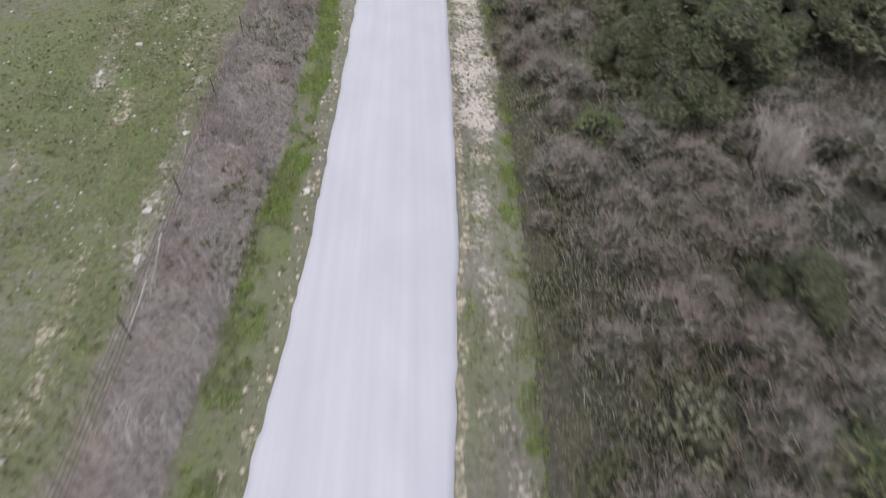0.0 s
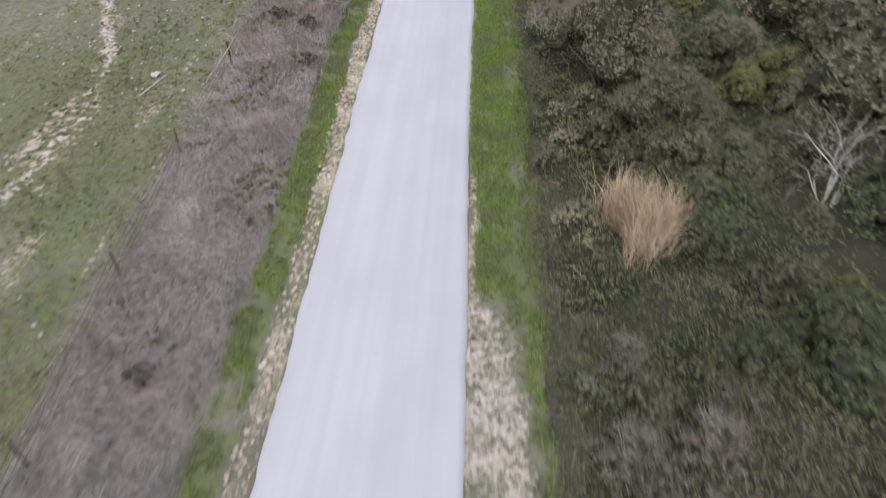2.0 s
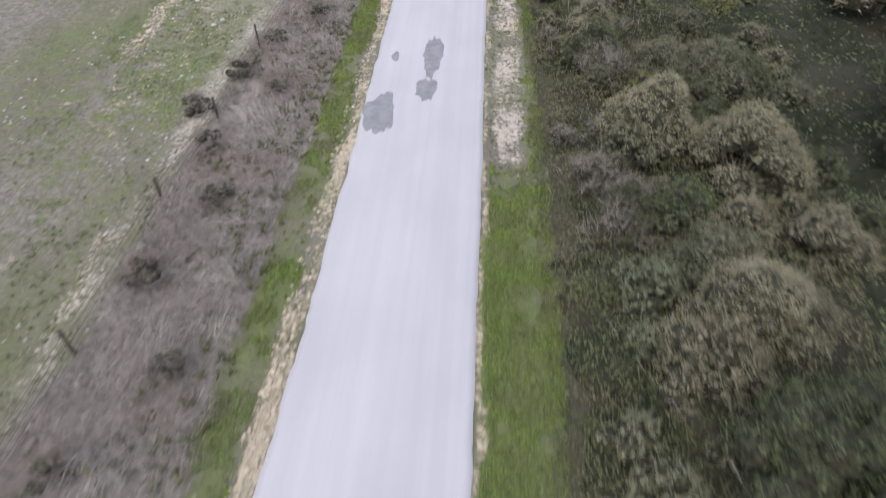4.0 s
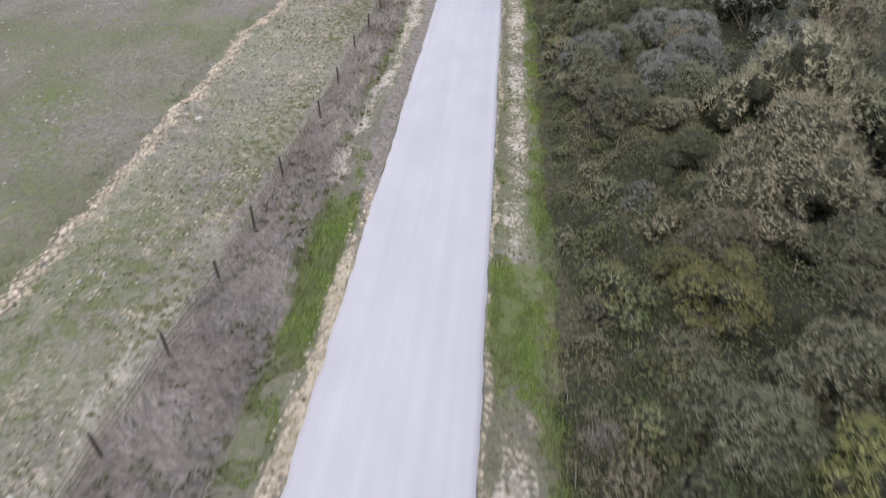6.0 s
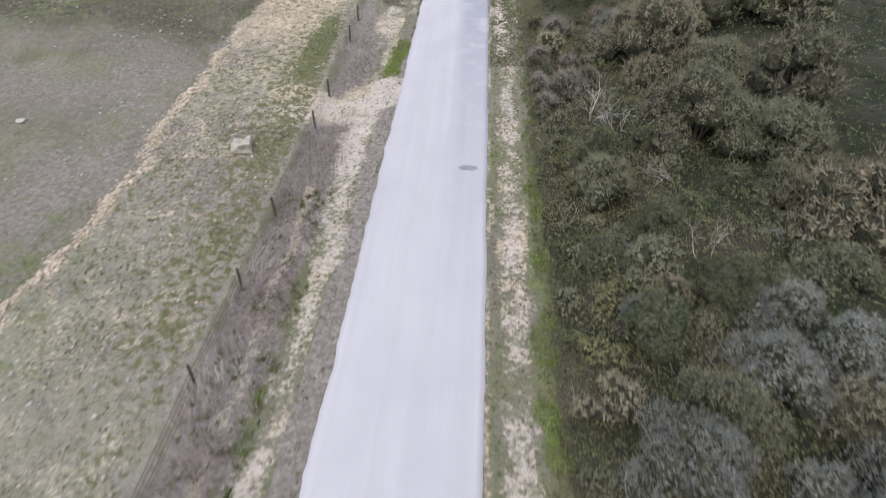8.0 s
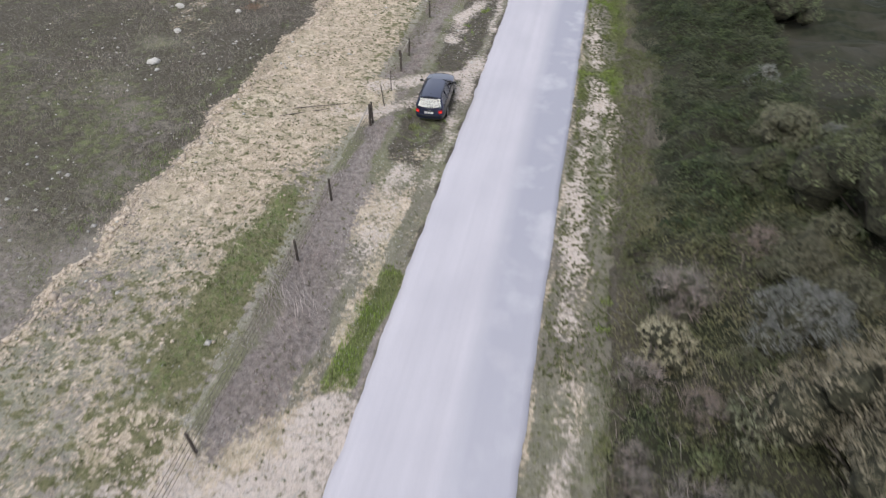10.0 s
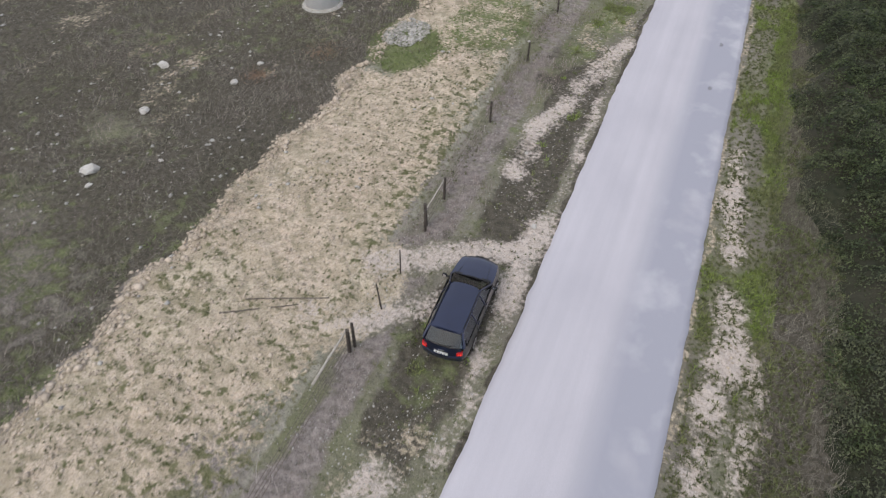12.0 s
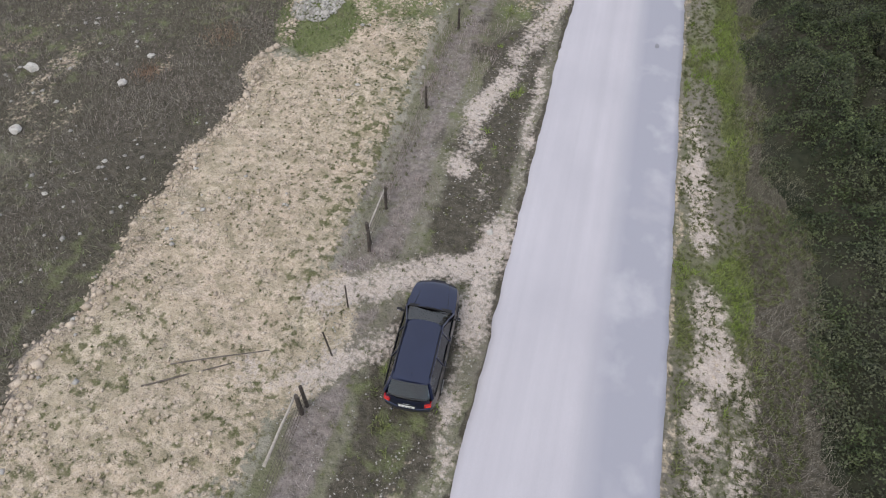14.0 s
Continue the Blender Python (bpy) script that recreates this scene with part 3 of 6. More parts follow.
def height(x, y):
    u = np.abs(x - middle(y))
    off = smooth(2.7, 3.6, u)
    lift = (grain(x, y, 0.9, 41) - 0.5) * 0.12 + (grain(x, y, 0.12, 43, 2) - 0.5) * 0.35 * smooth(5, 12, u)
    fill = smooth(-16.6, -15.9, x + (grain(x * 0, y, 0.5, 9) - 0.5) * -1.6) * (1 - smooth(-9.6, -8.4, x)) * smooth(95, 125, y)
    lift = lift + fill * (0.18 + 0.34 * (grain(x, y, 1.5, 47) - 0.5)) + 0.08 * band(x, -16.7, -15.8, 0.3) * smooth(95, 125, y)
    lift = lift + (0.9 * grain(x, y, 0.55, 75) ** 1.7 + 0.15 * (grain(x, y, 2.0, 78) - 0.4)) * smooth(-0.9, 0.3, x - fence_x(y)) * (1 - smooth(-5.7, -5.0, x - middle(y))) * (1 - smooth(120, 160, y))
    return np.where(u > 2.7, off * lift - 0.02 - 0.05 * off * (u < 6), -0.03)


# ---- mesh helpers ----
def tri_mesh(name, co, tri, material, uv=None):
    me = bpy.data.meshes.new(name)
    co, tri = np.asarray(co, np.float32), np.asarray(tri, np.int32)
    me.vertices.add(len(co)), me.loops.add(tri.size), me.polygons.add(len(tri))
    me.vertices.foreach_set("co", co.ravel())
    me.loops.foreach_set("vertex_index", tri.ravel())
    me.polygons.foreach_set("loop_start", np.arange(0, tri.size, tri.shape[1], dtype=np.int32))
    me.materials.append(material)
    me.update(calc_edges=True)
    return me


def part(name, bm, material=None, parent=None, label="", smooth_=False):
    """Links a bmesh, or a ready mesh, as one object under its thing."""
    if isinstance(bm, bmesh.types.BMesh):
        me = bpy.data.meshes.new(name)
        bm.to_mesh(me)
        bm.free()
        me.materials.append(material)
    else:
        me = bm
    if smooth_:
        me.polygons.foreach_set("use_smooth", [True] * len(me.polygons))
    ob = new(name, me)
    if parent is not None:
        ob.parent = parent
    if label:
        ob["label"] = label
    return ob


def box_bm(x0, x1, y0, y1, z0, z1, bevel=0.0):
    bm = bmesh.new()
    bmesh.ops.create_cube(bm, size=1.0, matrix=Matrix.LocRotScale(((x0 + x1) / 2, (y0 + y1) / 2, (z0 + z1) / 2), None, (x1 - x0, y1 - y0, z1 - z0)))
    if bevel:
        bmesh.ops.bevel(bm, geom=bm.edges[:], offset=bevel, segments=2, affect="EDGES", profile=0.6)
    return bm


def tube_arrays(points, radii, sides=6):
    """Vertices and triangles of a tapered tube along points."""
    pts, co, tri = [np.array(p, float) for p in points], [], []
    for i, p in enumerate(pts):
        d = pts[min(i + 1, len(pts) - 1)] - pts[max(i - 1, 0)]
        d = d / (np.linalg.norm(d) + 1e-9)
        a = np.cross(d, (0.3, 0.9, 0.2) if abs(d[2]) > 0.7 else (0, 0, 1.0))
        a /= np.linalg.norm(a) + 1e-9
        b = np.cross(d, a)
        for k in range(sides):
            w = 2 * math.pi * k / sides
            co.append(p + radii[i] * (math.cos(w) * a + math.sin(w) * b))
    for i in range(len(pts) - 1):
        for k in range(sides):
            a, b = i * sides + k, i * sides + (k + 1) % sides
            tri += [(a, b, b + sides), (a, b + sides, a + sides)]
    n = len(pts) * sides
    co += [pts[0], pts[-1]]
    for k in range(sides):
        tri += [(n, (k + 1) % sides, k), (n + 1, n - sides + k, n - sides + (k + 1) % sides)]
    return np.array(co), np.array(tri)


def joined(pieces):
    co, tri, at = [], [], 0
    for c, t in pieces:
        co.append(c), tri.append(t + at)
        at += len(c)
    return np.concatenate(co), np.concatenate(tri)


def blades(at, length, width, lean, rng, base_dir=None):
    """One slim upright blade, a bent strip of three triangles, at each place."""
    n = len(at)
    w = rng.random(n) * 2 * math.pi
    side = np.stack([np.cos(w), np.sin(w), np.zeros(n)], 1)
    v = rng.random(n) * 2 * math.pi
    away = np.stack([np.cos(v), np.sin(v), np.zeros(n)], 1)
    if base_dir is not None:
        away = away * 0.6 + np.array(base_dir)
    ln = length * (0.5 + rng.random(n))[:, None]
    bend = lean * (0.3 + rng.random(n))[:, None]
    up = np.array([0, 0, 1.0])
    knee = at + ln * (up * 0.6 + away * bend * 0.35)
    tip = at + ln * (up * (1 - 0.35 * np.minimum(bend, 1.6)) + away * bend)
    hw = side * width * 0.5
    co = np.stack([at - hw, at + hw, knee - hw * 0.8, knee + hw * 0.8, tip], 1).reshape(-1, 3)
    k = np.arange(n)[:, None] * 5
    tri = np.concatenate([k + [0, 1, 3], k + [0, 3, 2], k + [2, 3, 4]], 0)
    return co, tri


def leaves(at, out, length, width, rng, wild=0.8, up=0.3):
    """A small pointed leaf at each place, growing roughly along out."""
    n = len(at)
    a = out + wild * rng.normal(size=(n, 3)) * 0.6 + np.array([0, 0, up])
    a /= np.linalg.norm(a, axis=1)[:, None] + 1e-9
    s = np.cross(a, rng.normal(size=(n, 3)))
    s /= np.linalg.norm(s, axis=1)[:, None] + 1e-9
    ln = length * (0.6 + 0.8 * rng.random(n))[:, None]
    co = np.stack([at - s * width / 2, at + s * width / 2, at + a * ln], 1).reshape(-1, 3)
    return co, np.arange(n)[:, None] * 3 + np.array([0, 1, 2])


def flat_leaves(at, face, length, width, rng, wild=0.6):
    """A small pointed leaf at each place, lying across the direction it faces."""
    n = len(at)
    nrm = face + wild * rng.normal(size=(n, 3)) * 0.6
    nrm /= np.linalg.norm(nrm, axis=1)[:, None] + 1e-9
    a = np.cross(nrm, rng.normal(size=(n, 3)))
    a /= np.linalg.norm(a, axis=1)[:, None] + 1e-9
    s = np.cross(nrm, a) * width * 0.5
    a = a * length * (0.6 + 0.8 * rng.random(n))[:, None]
    co = np.stack([at - a * 0.4 - s, at - a * 0.4 + s, at + a * 0.6], 1).reshape(-1, 3)
    return co, np.arange(n)[:, None] * 3 + np.array([0, 1, 2])


def scatter(rng, n, x0, x1, y0, y1):
    return x0 + (x1 - x0) * rng.random(n), y0 + (y1 - y0) * rng.random(n)


def lump(rng, size, flat=0.65, rough=0.25, subdiv=1):
    """An uneven stone: a knocked-about icosphere."""
    bm = bmesh.new()
    bmesh.ops.create_icosphere(bm, subdivisions=subdiv, radius=1.0)
    for v in bm.verts:
        k = 1 + rough * (rng.random() * 2 - 1)
        v.co = Vector((v.co.x * size[0] * k, v.co.y * size[1] * k, v.co.z * size[2] * k * flat))
    return bm


# ---- ground and road ----
gx = np.unique(np.concatenate([np.arange(-1500, -60, 120), np.arange(-60, -20, 1.0), np.arange(-20, -10, 0.3), np.arange(-10, 8, 0.2), np.arange(8, 20, 0.5), np.arange(20, 60, 2.0), np.arange(60, 1501, 120)]))
gy = np.unique(np.concatenate([np.arange(-1500, -40, 120), np.arange(-40, -14, 1.0), np.arange(-14, 216, 0.34), np.arange(216, 260, 1.5), np.arange(260, 1701, 120)]))
GX, GY = np.meshgrid(gx, gy)
X, Y = GX.ravel(), GY.ravel()
co = np.stack([X, Y, height(X, Y)], 1)
nx, ny = len(gx), len(gy)
q = (np.arange(ny - 1)[:, None] * nx + np.arange(nx - 1)[None]).ravel()
ground_me = tri_mesh("ground", co, np.stack([q, q + 1, q + nx + 1, q + nx], 1), M_GROUND)
layer = ground_me.attributes.new("cover", "FLOAT_COLOR", "POINT")
layer.data.foreach_set("color", np.stack(covers(X, Y), 1).astype(np.float32).ravel())
layer = ground_me.attributes.new("fill", "FLOAT_COLOR", "POINT")
layer.data.foreach_set("color", np.stack([*fill_cover(X, Y), chalk_cover(X, Y), 0 * X + 1], 1).astype(np.float32).ravel())
ground_me.polygons.foreach_set("use_smooth", [True] * len(ground_me.polygons))
ground = tagged(new("ground", ground_me), "rough farmland with pale earth, grass and dry litter", "ground", kind="structure")

ry = np.arange(-60, 330, 0.18)
cross = np.array([-2.88, -2.86, -2.6, -1.3, 0, 1.3, 2.6, 2.86, 2.88])
ragged_l = (grain(ry * 0, ry, 1.1, 61, 4) - 0.5) * 0.17 + (grain(ry * 0, ry, 0.2, 62) - 0.5) * 0.14
ragged_r = (grain(ry * 0 + 5, ry, 1.3, 63, 4) - 0.5) * 0.13 + (grain(ry * 0, ry, 0.25, 64) - 0.5) * 0.12
rows_ = []
for k, c in enumerate(cross):
    shift = ragged_l * (c < -2.5) + ragged_r * (c > 2.5)
    z = np.full_like(ry, -0.08 if k in (0, 8) else 0.035 + 0.03 * (1 - (c / 2.9) ** 2))
    rows_.append(np.stack([middle(ry) + c + shift, ry, z], 1))
co = np.stack(rows_, 1).reshape(-1, 3)
q = (np.arange(len(ry) - 1)[:, None] * len(cross) + np.arange(len(cross) - 1)[None]).ravel()
road_me = tri_mesh("road", co, np.stack([q, q + 1, q + len(cross) + 1, q + len(cross)], 1), M_ROAD)
tagged(new("road", road_me), "narrow bleached grey asphalt road without markings", "road", kind="structure")


def blot(name, cx, cy, rx, ry_, label, rng, material, z=0.05):
    """A thin uneven patch laid on the road."""
    bm = bmesh.new()
    ring = []
    for k in range(36):
        w = 2 * math.pi * k / 36
        s = 1 + 0.3 * (rng.random() - 0.5) + 0.06 * math.sin(3 * w + cx)
        px, py = cx + rx * s * math.cos(w), cy + ry_ * s * math.sin(w)
        ring.append(bm.verts.new((px, py, 0.042 + 0.03 * (1 - (px / 2.9) ** 2))))
    f = bm.faces.new(ring)
    low = bmesh.ops.extrude_face_region(bm, geom=[f])
    bmesh.ops.translate(bm, vec=(0, 0, -0.02), verts=[v for v in low["geom"] if isinstance(v, bmesh.types.BMVert)])
    bmesh.ops.recalc_face_normals(bm, faces=bm.faces[:])
    return tagged(part(name, bm, material), label, "road patch", "patches in the road")


pr = random.Random(4)
blot("road_patch", -2.05, 87.4, 0.75, 1.7, "dark patch of newer asphalt at the road's edge", pr, M_PATCH)
blot("road_patch", 0.1, 93.0, 0.5, 2.2, "long dark patch of newer asphalt on the road", pr, M_PATCH)
blot("road_patch", 0.0, 89.6, 0.55, 1.0, "ragged dark patch of newer asphalt on the road", pr, M_PATCH)
blot("road_patch", -1.9, 92.8, 0.2, 0.5, "small dark mended pothole in the road", pr, M_PATCH)
blot("road_patch", 1.85, 152.7, 0.5, 0.25, "small dark damp pothole in the road", pr, M_PATCH)
blot("road_patch", 1.65, 202.6, 0.1, 0.2, "tiny dark hole in the road", pr, M_PATCH)
blot("road_patch", 1.7, 207.6, 0.1, 0.22, "tiny dark hole in the road", pr, M_PATCH)

# ---- grass, litter, stones: what nobody could count ----
rng = np.random.default_rng(11)


def ground_z(x, y):
    return height(x, y)


def stuff(name, arrays, material, label, category):
    return tagged(part(name, tri_mesh(name, *arrays, material)), label, category, kind="stuff")


def lush(n, x0, x1, share, label, material=M_GRASS):
    x, y = scatter(rng, n, x0, x1, -14, 224)
    x = x + middle(y)
    pale, green, dry, mud = covers(x, y)
    keep = (green - pale * 0.6 + (grain(x, y, 1.1, 71) - 0.5) * 1.1 > 0.45) & (np.abs(x - middle(y)) > 2.95) & (rng.random(n) < share)
    x, y = x[keep], y[keep]
    at = np.stack([x, y, ground_z(x, y)], 1)
    up = np.zeros((len(x), 3))
    stuff("lush_grass", leaves(at, up, 0.22, 0.035, rng, 1.0, 0.9), material, label, "grass")


lush(230000, 2.95, 6.2, 1.0, "fresh green grass on the verge beside the scrub")
lush(200000, -6.0, -2.95, 1.0, "fresh green grass on the verge beside the fence")
lush(220000, -18, -8, 0.5, "short thin green grass on the field", M_TURF)

x, y = scatter(rng, 150000, -11.5, -4.3, -14, 176)
fx = x - fence_x(y)
pale, green, dry, mud = covers(x, y)
thick = smooth(-1.2, 0.3, fx) * (1 - smooth(-5.6, -4.7, x - middle(y))) * np.interp(y, [-20, 110, 150, 165, 172], [1, 1, 0.85, 0.5, 0.15])
keep = (thick * (0.45 + grain(x, y, 0.7, 73)) - pale * 0.7 > rng.random(len(x)) * 0.8)
x, y = x[keep], y[keep]
clump = grain(x, y, 0.55, 75)
tall = 0.2 + 1.15 * clump[:, None] ** 1.5
turn = grain(x, y, 0.3, 76) * 9.0
drift = np.stack([np.cos(turn), np.sin(turn), 0 * turn], 1) * 0.7
at = np.stack([x, y, ground_z(x, y) + 0.25 * clump * rng.random(len(x))], 1)
stuff("dry_grass_thicket", blades(at, tall * 0.8, 0.018, 1.3, rng, drift), M_STRAW, "matted grey-brown dead grass beside the fence", "dry grass")

x, y = scatter(rng, 120000, -45, -8.5, -14, 224)
keep = (rng.random(len(x)) < np.interp(x, [-45, -25, -16], [0.6, 1, 1])) & (covers(x, y)[0] < 0.45)
keep &= grain(x, y, 0.5, 77) > 0.42
x, y = x[keep], y[keep]
at = np.stack([x, y, ground_z(x, y)], 1)
stuff("field_grass", leaves(at, np.zeros((len(x), 3)), 0.3, 0.03, rng, 1.0, 0.8), M_WEED, "sparse olive and straw-coloured field grass", "grass")

def tufts(name, n, x0, x1, y0, y1, wanted, size, per, material, label):
    """Small clumps of leaves that spread from one root."""
    x, y = scatter(rng, n, x0, x1, y0, y1)
    keep = wanted(x, y) & (np.abs(x - middle(y)) > 2.98)
    x, y = np.repeat(x[keep], per), np.repeat(y[keep], per)
    w, q_ = rng.random(len(x)) * 6.28, rng.random(len(x)) * size * 0.45
    x, y = x + q_ * np.cos(w), y + q_ * np.sin(w)
    at = np.stack([x, y, ground_z(x, y)], 1)
    out = np.stack([np.cos(w), np.sin(w), 0 * w], 1)
    stuff(name, leaves(at, out * 0.5, size, size * 0.3, rng, 1.0, 0.9), material, label, "weeds")


tufts("weed_tufts", 15000, -16.2, -7.6, 88, 224, lambda x, y: grain(x, y, 0.25, 88) + 0.5 * (rng.random(len(x)) - 0.5) > 0.52, 0.085, 11, M_TUFT, "small grey-green weed tufts on the pale earth")
tufts("field_weeds", 9000, -24, -8.8, -14, 84, lambda x, y: (x < fence_x(y) - 0.2) & (grain(x, y, 0.3, 90) + 0.4 * (rng.random(len(x)) - 0.5) > 0.5), 0.13, 9, M_TUFT, "dark grey-green weed tufts over the field")
tufts("thicket_weeds", 4500, -10.2, -4.8, -14, 150, lambda x, y: (x > fence_x(y)) & (grain(x, y, 0.35, 89) > 0.52), 0.24, 10, M_TUFT, "grey-green weeds growing through dead grass")
tufts("verge_weeds", 7500, 2.95, 5.6, -14, 224, lambda x, y: rng.random(len(x)) < 0.75, 0.1, 9, M_TUFT, "low olive weeds on the sandy verge")
tufts("verge_weeds", 6500, -6.8, -2.95, -14, 224, lambda x, y: rng.random(len(x)) < 0.6, 0.1, 9, M_TUFT, "low olive weeds on the stony verge")

x, y = scatter(rng, 26000, -10, -3.2, 176, 224)
keep = (covers(x, y)[0] < 0.3) & (grain(x, y, 0.6, 79) > 0.47) & (x < np.where(y < 189, -6.7, -5.6))
x, y = x[keep], y[keep]
at = np.stack([x, y, ground_z(x, y)], 1)
stuff("verge_grass", blades(at, 0.3, 0.012, 0.5, rng), M_STRAW, "thin grey dead grass beside the lay-by", "dry grass")


x, y = scatter(rng, 90000, -34, -15.6, 164, 224)
keep = grain(x, y, 0.5, 66) + 0.3 * (rng.random(len(x)) - 0.5) > 0.45
x, y = x[keep], y[keep]
at = np.stack([x, y, ground_z(x, y)], 1)
stuff("field_straw", leaves(at, np.zeros((len(x), 3)) + (0.2, 0.3, 0), 0.32, 0.013, rng, 1.1, 0.7), M_WEED, "fine grey dead grass on the dark field", "dry grass")


M_FERN = mat("rust_brown_litter", (0.2, 0.135, 0.09), (0.29, 0.2, 0.14), 0.9, 1.5, 0, 20, "island", 0.4)
for cx, cy, size in ((-19.2, 197.8, 1.1), (-21.3, 194.3, 0.7)):
    x, y = cx + rng.normal(size=420) * size * 0.5, cy + rng.normal(size=420) * size * 0.5
    at = np.stack([x, y, ground_z(x, y)], 1)
    stuff("dead_fern", leaves(at, np.zeros((len(x), 3)), 0.2, 0.03, rng, 1.2, 0.6), M_FERN, "rust-brown patch of dead growth in the field", "dead plants")


def pebbles(x, y, size, name, material, label, category):
    n = len(x)
    base = np.array([(1, 0, 0), (0, 1, 0), (-1, 0, 0), (0, -1, 0), (0, 0, 0.8), (0, 0, -0.6)])
    face = np.array([(0, 1, 4), (1, 2, 4), (2, 3, 4), (3, 0, 4), (1, 0, 5), (2, 1, 5), (3, 2, 5), (0, 3, 5)])
    s = size * (0.45 + rng.random(n) ** 2.5 * 1.6)
    k = base[None] * (0.65 + 0.7 * rng.random((n, 6, 1))) * s[:, None, None]
    w = rng.random(n) * 6.28
    cx, sx = np.cos(w)[:, None], np.sin(w)[:, None]
    px = k[:, :, 0] * cx - k[:, :, 1] * sx
    py = k[:, :, 0] * sx + k[:, :, 1] * cx
    co = np.stack([px + x[:, None], py + y[:, None], k[:, :, 2] * 0.8 + ground_z(x, y)[:, None] + s[:, None] * 0.15], 2).reshape(-1, 3)
    tri = (np.arange(n)[:, None, None] * 6 + face[None]).reshape(-1, 3)
    stuff(name, (co, tri), material, label, category)


x, y = scatter(rng, 60000, -17, -7.8, 84, 224)
keep = covers(x, y)[0] + (grain(x, y, 0.8, 81) - 0.5) * 0.8 > 0.55 + 0.3 * rng.random(len(x))
keep &= rng.random(len(x)) < 0.55
pebbles(x[keep], y[keep], 0.042, "earth_clods", M_CLOD, "pale crumbling clods of excavated earth", "clods")
x, y = scatter(rng, 9000, -16.4, -8.4, 88, 205)
keep = (covers(x, y)[0] > 0.3) & (grain(x, y, 0.5, 82) > 0.45)
keep &= (rng.random(len(x)) < np.interp(y, [88, 160, 170], [0.35, 0.35, 0.8]))
pebbles(x[keep], y[keep], 0.055, "fill_lumps", M_CLOD, "bigger pale lumps of earth on the fill", "clods")
x, y = scatter(rng, 12000, 5.2, 8.0, 172, 212)
at = np.stack([x, y, ground_z(x, y)], 1)
stuff("bank_grass", blades(at, 0.42, 0.008, 1.0, rng), M_WEED, "thin brown dead grass below the ivy", "dry grass")
tufts("bank_weeds", 3500, 2.95, 5.4, 166, 224, lambda x, y: covers(x, y)[0] < 0.45, 0.12, 10, M_TUFT, "low dark green weeds on the sandy verge")
tufts("bank_weeds", 8000, 5.2, 8.4, 172, 224, lambda x, y: grain(x, y, 0.5, 87) > 0.42, 0.13, 10, M_TUFT, "low dark green weeds below the ivy")
x, y = scatter(rng, 36000, -34, -15.8, 166, 222)
keep = grain(x, y, 0.35, 67) + 0.25 * (rng.random(len(x)) - 0.5) > 0.48
x, y = x[keep], y[keep]
at = np.stack([x, y, ground_z(x, y)], 1)
stuff("field_stalks", blades(at, 0.34, 0.007, 1.2, rng, (0.3, 0.5, 0)), M_STRAW, "pale dead stalks lying over the dark field", "dry grass")
x, y = scatter(rng, 9000, -17.4, -15.5, 92, 205)
e = -16.3 + (grain(x * 0, y, 0.5, 9) - 0.5) * 1.6
keep = np.abs(x - e) < 0.55
pebbles(x[keep], y[keep], 0.055, "bank_clods", M_CLOD, "larger pale clods along the edge of the fill", "clods")
x, y = scatter(rng, 2600, -17.2, -15.6, 92, 215)
e = -16.3 + (grain(x * 0, y, 0.5, 9) - 0.5) * 1.6
keep = np.abs(x - e - 0.1) < 0.4
pebbles(x[keep], y[keep], 0.11, "bank_lumps", M_CLOD, "big crumbling lumps along the edge of the fill", "clods")
x, y = scatter(rng, 14000, -45, -8.6, -14, 224)
keep = grain(x, y, 0.25, 83) > np.interp(y, [-14, 70, 100, 224], [0.42, 0.45, 0.58, 0.55])
pebbles(x[keep], y[keep], 0.07, "field_stones", M_STONE, "small white stones scattered over the field", "stones")
x, y = scatter(rng, 9000, -3.75, -2.95, -14, 120)
keep = (rng.random(len(x)) < np.interp(y, [-14, 25, 32, 72, 80, 120], [0.08, 0.1, 0.4, 0.55, 0.2, 0.2]))
pebbles((x + middle(y))[keep], y[keep], 0.07, "verge_rubble", M_CLOD, "pale broken rubble along the road's edge", "rubble")
x, y = scatter(rng, 14000, 3.1, 5.2, -14, 224)
keep = covers(x, y)[0] + (grain(x, y, 1.2, 85) - 0.5) * 0.9 > 0.62
pebbles(x[keep], y[keep], 0.04, "sand_crumbs", M_CLOD, "pale sandy crumbs on the verge", "rubble")
x, y = scatter(rng, 30000, -8.5, -3.1, 150, 224)
keep = covers(x, y)[0] + 0.9 * grain(x, y, 0.7, 86) > 0.35 + 0.75 * rng.random(len(x))
pebbles(x[keep], y[keep], 0.02, "track_gravel", M_STONE, "light gravel beside the wheel tracks", "gravel")

# ---- the thicket right of the road ----
def bank(x, y):
    """Distance from the road's middle, shifted so that the scrub's foot runs unevenly."""
    shift = np.interp(y, [168, 178, 191, 196, 201], [0, 1.7, 1.7, 0.9, 0.2])
    return x - middle(y) - shift + (grain(x, y, 0.22, 33) - 0.5) * 1.9 + (grain(x, y, 0.9, 34) - 0.5) * 0.8


def brush_top(x, y):
    """Height of the scrub's upper surface."""
    u = bank(x, y)
    rise = smooth(5.3, 8.0, u) * np.interp(y, [-20, 10, 30, 150, 172, 182, 214], [0.9, 1.0, 1.3, 1.4, 1.3, 1.9, 2.0])
    return rise * (0.35 + 1.1 * grain(x, y, 0.45, 91)) + 0.05


